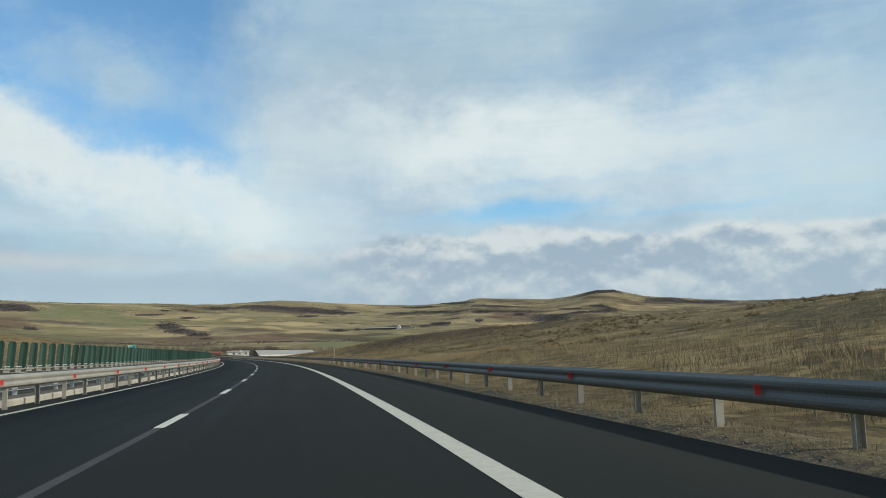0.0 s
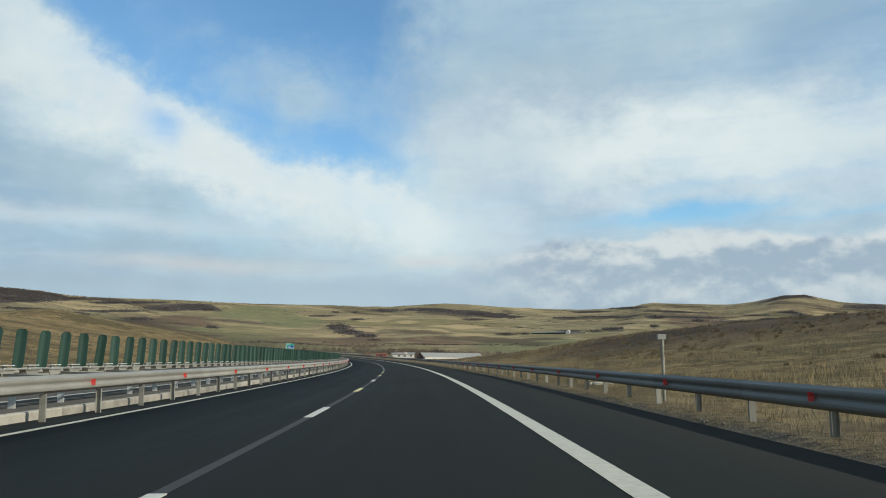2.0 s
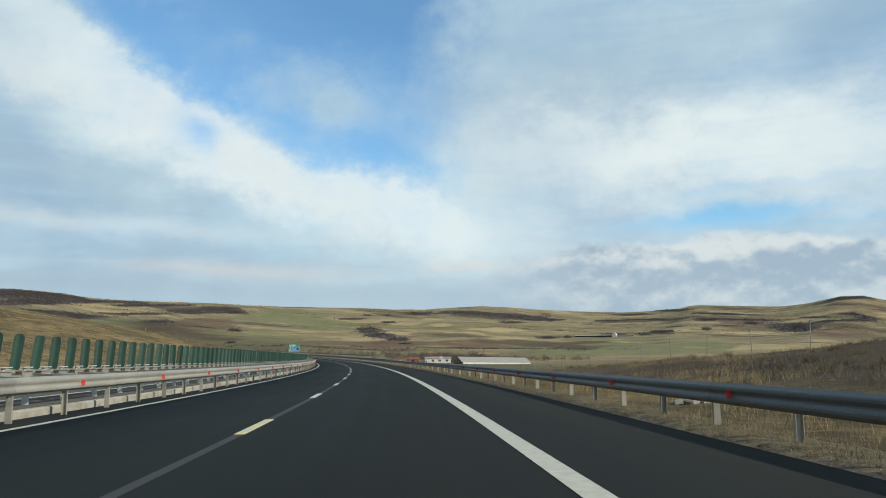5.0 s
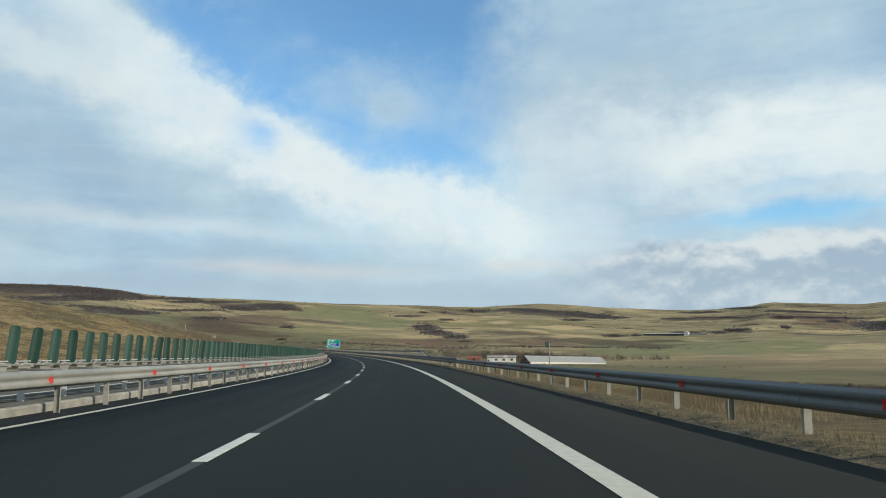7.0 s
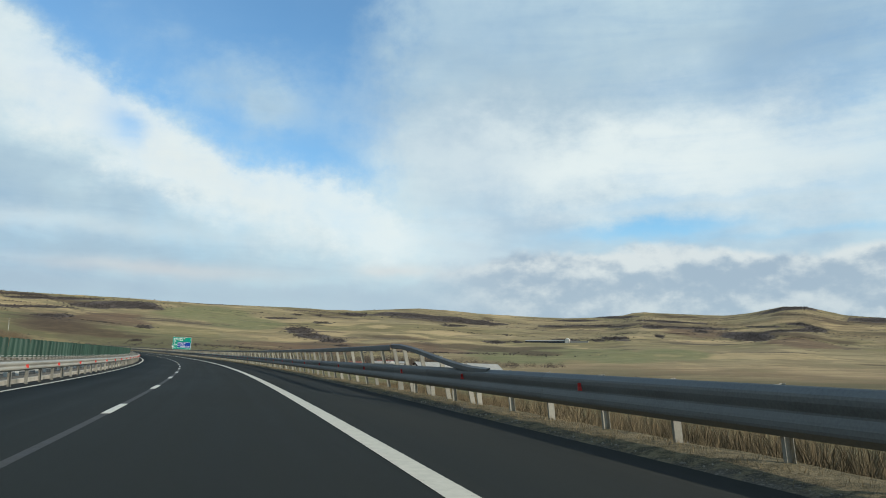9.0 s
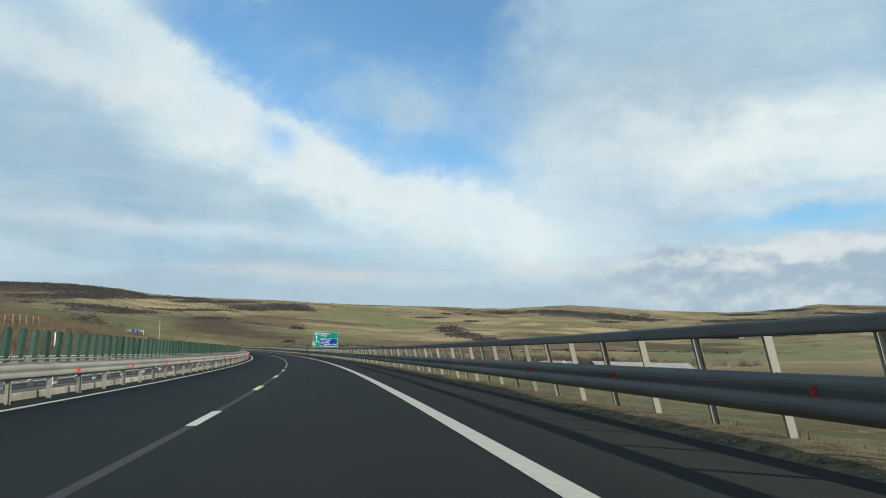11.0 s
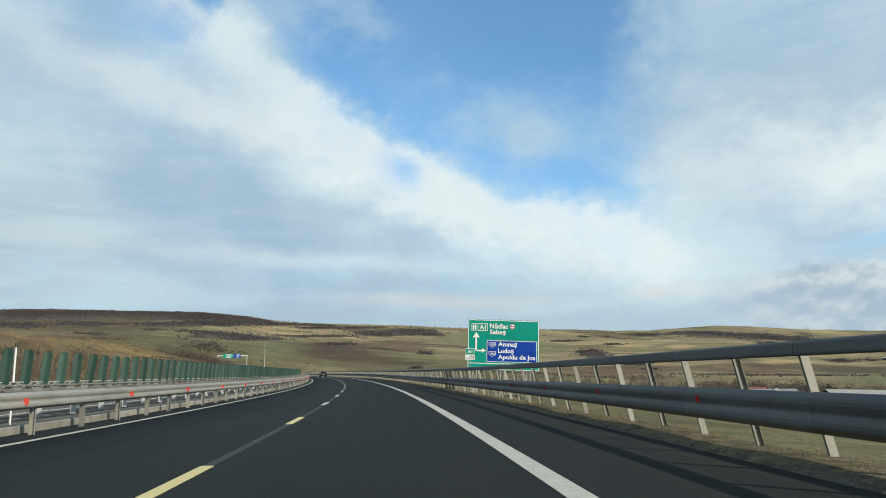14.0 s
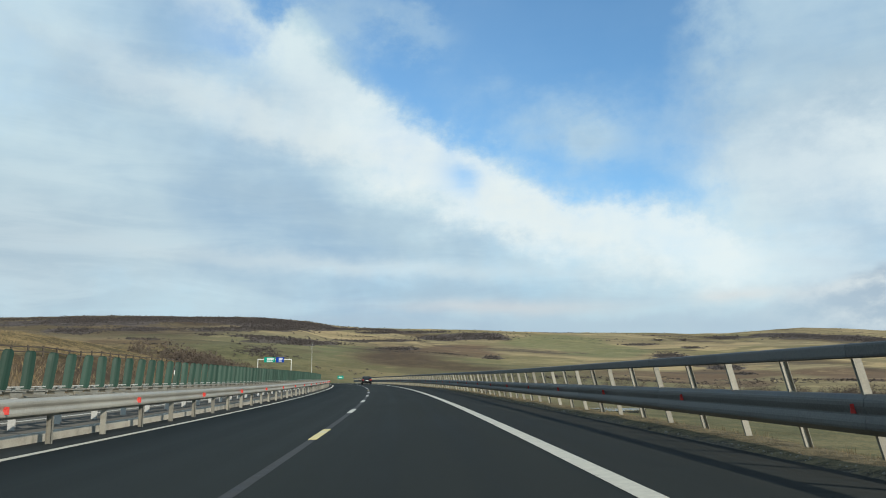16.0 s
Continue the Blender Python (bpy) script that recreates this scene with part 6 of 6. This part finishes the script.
def pond():
    """A shallow pool in the wet field below the embankment."""
    cx, cy = -302.0, 672.5
    ring = []
    for k in range(28):
        a = 2 * math.pi * k / 28
        r = 1 + 0.16 * math.sin(3 * a + 1) + 0.10 * math.sin(5 * a)
        ring.append((cx + r * (4.5 * math.cos(a) - 6.0 * math.sin(a)), cy + r * (3.0 * math.cos(a) + 10.0 * math.sin(a))))
    z = max(ground_z(x, y) for x, y in ring + [(cx, cy)]) + 0.02
    bm = bmesh.new()
    top = [bm.verts.new((x, y, z)) for x, y in ring]
    low = [bm.verts.new((x, y, z - 0.9)) for x, y in ring]
    bm.faces.new(top)
    for i in range(28):
        bm.faces.new((low[i], low[(i + 1) % 28], top[(i + 1) % 28], top[i]))
    bmesh.ops.recalc_face_normals(bm, faces=bm.faces)
    tagged(new("water", mesh_of("water", bm, POND_WATER)), "shallow still pool in the wet field", "water", kind="structure")


pond()


def wire_fence():
    """Thin posts and two slack wires along the edge of the grassland."""
    base = at(214.6, -20.0)
    inv = base.inverted()
    ob = thing("fence", base, "wire fence with thin pale posts in dry grass", "fence")
    post = mesh_of("post", box(-0.018, 0.018, -0.018, 0.018, -0.4, 1.6, 0.005), POST_STEEL)
    tops = []
    for i in range(16):
        x, y, _ = road_xyz(184.1 + 6.1 * i, -20.0)
        m = Matrix.Translation((x, y, ground_z(x, y))) @ pose(0, 0, 0, 2.5 * math.sin(i * 2.3), 2.5 * math.cos(i * 1.7), 15 * i)
        part("post", post, None, ob, m=inv @ m)
        tops.append(m)
    for up in (0.8, 1.45):
        wire = bpy.data.curves.new("wire", "CURVE")
        wire.dimensions, wire.bevel_depth, wire.bevel_resolution = "3D", 0.003, 1
        wire.materials.append(POST_STEEL)
        line = wire.splines.new("POLY")
        line.points.add(len(tops) - 1)
        for point, m in zip(line.points, tops):
            point.co = (*(inv @ m @ Vector((0.04, 0, up))), 1.0)
        new("wire", wire).parent = ob


def bank_posts():
    """Pale posts of a wire fence along the crest."""
    base = at(486.0, 36.5)
    inv = base.inverted()
    ob = thing("wire_fence", base, "pale concrete fence posts standing in the brush", "fence")
    post = mesh_of("post", box(-0.045, 0.045, -0.045, 0.045, -0.6, 1.25, 0.01), CONCRETE)
    wire = mesh_of("wire", box(-0.006, 0.006, -1.5, 1.5, -0.006, 0.006), POST_STEEL)
    last = None
    for i in range(10):
        x, y, _ = road_xyz(474.0 + 2.95 * i, 36.5)
        here = Vector((x, y, ground_z(x, y)))
        part("post", post, None, ob, m=inv @ Matrix.Translation(here) @ pose(0, 0, 0, (i * 7 % 5) - 2, (i * 5 % 7) - 3, 0))
        if last is not None:
            span = here - last
            for up in (0.6, 1.15):
                part("wire", wire, None, ob, m=inv @ Matrix.Translation((here + last) / 2 + Vector((0, 0, up))) @ span.to_track_quat("Y", "Z").to_matrix().to_4x4())
        last = here


wire_fence()
bank_posts()


def bushes(name, x, y, size, label, seed, leaves=16, tall=0.75, mat=HILL_BUSHES, twig=0.24):
    """Leafless bushes far off, each a ragged dome of small faces."""
    rng = np.random.RandomState(seed)
    z, _ = land(x, y)
    n = len(x)
    a = rng.rand(n, leaves) * 2 * np.pi
    r = np.sqrt(rng.rand(n, leaves))
    h = rng.rand(n, leaves) * np.sqrt(np.maximum(1 - r * r * 0.9, 0))
    c = np.stack([x[:, None] + np.cos(a) * r * size[:, None] * 0.6, y[:, None] + np.sin(a) * r * size[:, None] * 0.6, z[:, None] + h * size[:, None] * tall], -1).reshape(-1, 1, 3)
    k = np.repeat(size, leaves)[:, None, None]
    v = c + rng.normal(0, twig, (n * leaves, 3, 3)) * k * np.array([1, 1, 0.8])
    me = sheet(name, v.reshape(-1, 3), np.arange(3 * n * leaves).reshape(-1, 3), mat)
    return tagged(new(name, me), label, "bushes", kind="stuff")


def far_growth():
    rng = np.random.RandomState(23)
    xs, ys, sz = [], [], []
    # the great thickets of the hillsides
    for cx, cy, ax, ay, bx, by in THICKETS:
        n = int(min(520, 30 + 0.10 * abs(ax * by - ay * bx)))
        u, v = rng.normal(0, 0.55, n), rng.normal(0, 0.55, n)
        xs.append(cx + u * ax + v * bx)
        ys.append(cy + u * ay + v * by)
        sz.append(rng.uniform(1.2, 3.6, n))
    # a wood along the western skyline
    n = 2400
    u, v = rng.uniform(-1.3, 1.5, n), rng.normal(0.35, 0.3, n)
    xs.append(-1466 + u * 150 - v * 83)
    ys.append(1420 + u * 235 + v * 61)
    sz.append(rng.uniform(1.8, 3.4, n))
    # smaller ones in the folds, stretched along the slope
    for i in range(120):
        way, k = rng.uniform(-34, 8 if i < 75 else 78), rng.uniform(0.3, 1.0) ** 0.6
        reach = np.interp(way, (-180, -20, 5, 25, 45, 180), (2900, 2900, 2700, 2150, 1850, 1850))
        if 14 < way < 31 and 0.2 < k < 0.82:
            continue
        r = 480 + (reach - 480) * k
        n = int(rng.uniform(14, 70))
        long, deep = rng.uniform(8, 50) * r / 1500, rng.uniform(3, 12)
        lean = rng.normal(0, 0.16)
        u, v = rng.normal(0, long, n), rng.normal(0, deep, n)
        rr, ww = r + v + lean * u, np.radians(way) + u / r
        xs.append(HUB[0] - np.sin(ww) * rr)
        ys.append(HUB[1] + np.cos(ww) * rr)
        sz.append(rng.uniform(1.0, 3.2, n))
    # a belt by the farm
    for x, y, long, deep, n in ((-330, 1300, 90, 14, 260), (-520, 1180, 120, 10, 240)):
        u, v = rng.normal(0, long, n), rng.normal(0, deep, n)
        way = math.atan2(-(x - HUB[0]), y - HUB[1])
        xs.append(x + u * math.cos(way) - v * math.sin(way))
        ys.append(y + u * math.sin(way) + v * math.cos(way))
        sz.append(rng.uniform(1.2, 3.0, n))
    # single trees along the skyline
    way = np.concatenate([rng.uniform(-34, 78, 120), rng.normal(-16, 3.5, 190), rng.normal(28, 6, 70), rng.normal(60, 6, 60)])
    reach = np.interp(way, (-180, -20, 5, 25, 45, 180), (2900, 2900, 2700, 2150, 1850, 1850)) * rng.uniform(0.96, 1.0, len(way))
    xs.append(HUB[0] - np.sin(np.radians(way)) * reach)
    ys.append(HUB[1] + np.cos(np.radians(way)) * reach)
    sz.append(rng.uniform(1.2, 3.6, len(way)))
    bushes("hill_bushes", np.concatenate(xs), np.concatenate(ys), np.concatenate(sz), "dark leafless thickets scattered over the far hills", 31, 13, 0.6)
    # hedge along a ditch below the embankment, and round the farm
    n = 620
    u = rng.rand(n)
    hx, hy = -105 + 110 * u + rng.normal(0, 3, n), 540 - 45 * u + rng.normal(0, 4, n)
    gx, gy = rng.uniform(-330, -60, 70), 790 + rng.normal(0, 18, 70)
    bushes("hedge", np.concatenate([hx, gx]), np.concatenate([hy, gy]), np.concatenate([rng.uniform(0.7, 2.0, n), rng.uniform(0.8, 2.0, 70)]), "bare brown hedge along a ditch and round a farm", 37, 110, 0.9, HEDGE_TWIGS, 0.07)
    # bare trees behind the farm, and thin brown growth along the hills' feet
    tx = np.concatenate([rng.normal(-255, 34, 170), rng.uniform(-330, -120, 110), rng.uniform(-560, -300, 220)])
    ty = np.concatenate([rng.normal(985, 26, 170), rng.normal(1010, 26, 110), rng.normal(1040, 32, 220)])
    bushes("bare_trees", tx, ty, rng.uniform(2.0, 6.0, len(tx)) * np.concatenate([np.full(170, 1.25), np.full(110, 0.8), np.full(220, 1.0)]), "bare brown trees and scrub behind the farm", 43, 170, 1.25, HEDGE_TWIGS, 0.055)
    # dark bushes past the end of the bank
    bx, by = [], []
    for s0, d0, n in ((752, 33, 60), (764, 34, 80), (820, 32, 60), (905, 20, 40)):
        p = road_xyz(s0 + rng.normal(0, 12, n), d0 + rng.normal(0, 5, n))
        bx.append(p[:, 0])
        by.append(p[:, 1])
    bx, by = np.concatenate(bx), np.concatenate(by)
    bushes("roadside_bushes", bx, by, np.where(np.arange(len(bx)) < 140, rng.uniform(2.4, 5.6, len(bx)), rng.uniform(1.5, 3.4, len(bx))), "bare reddish-brown bushes beside the far bend", 41, 700, 1.0, HEDGE_TWIGS, 0.034)


far_growth()
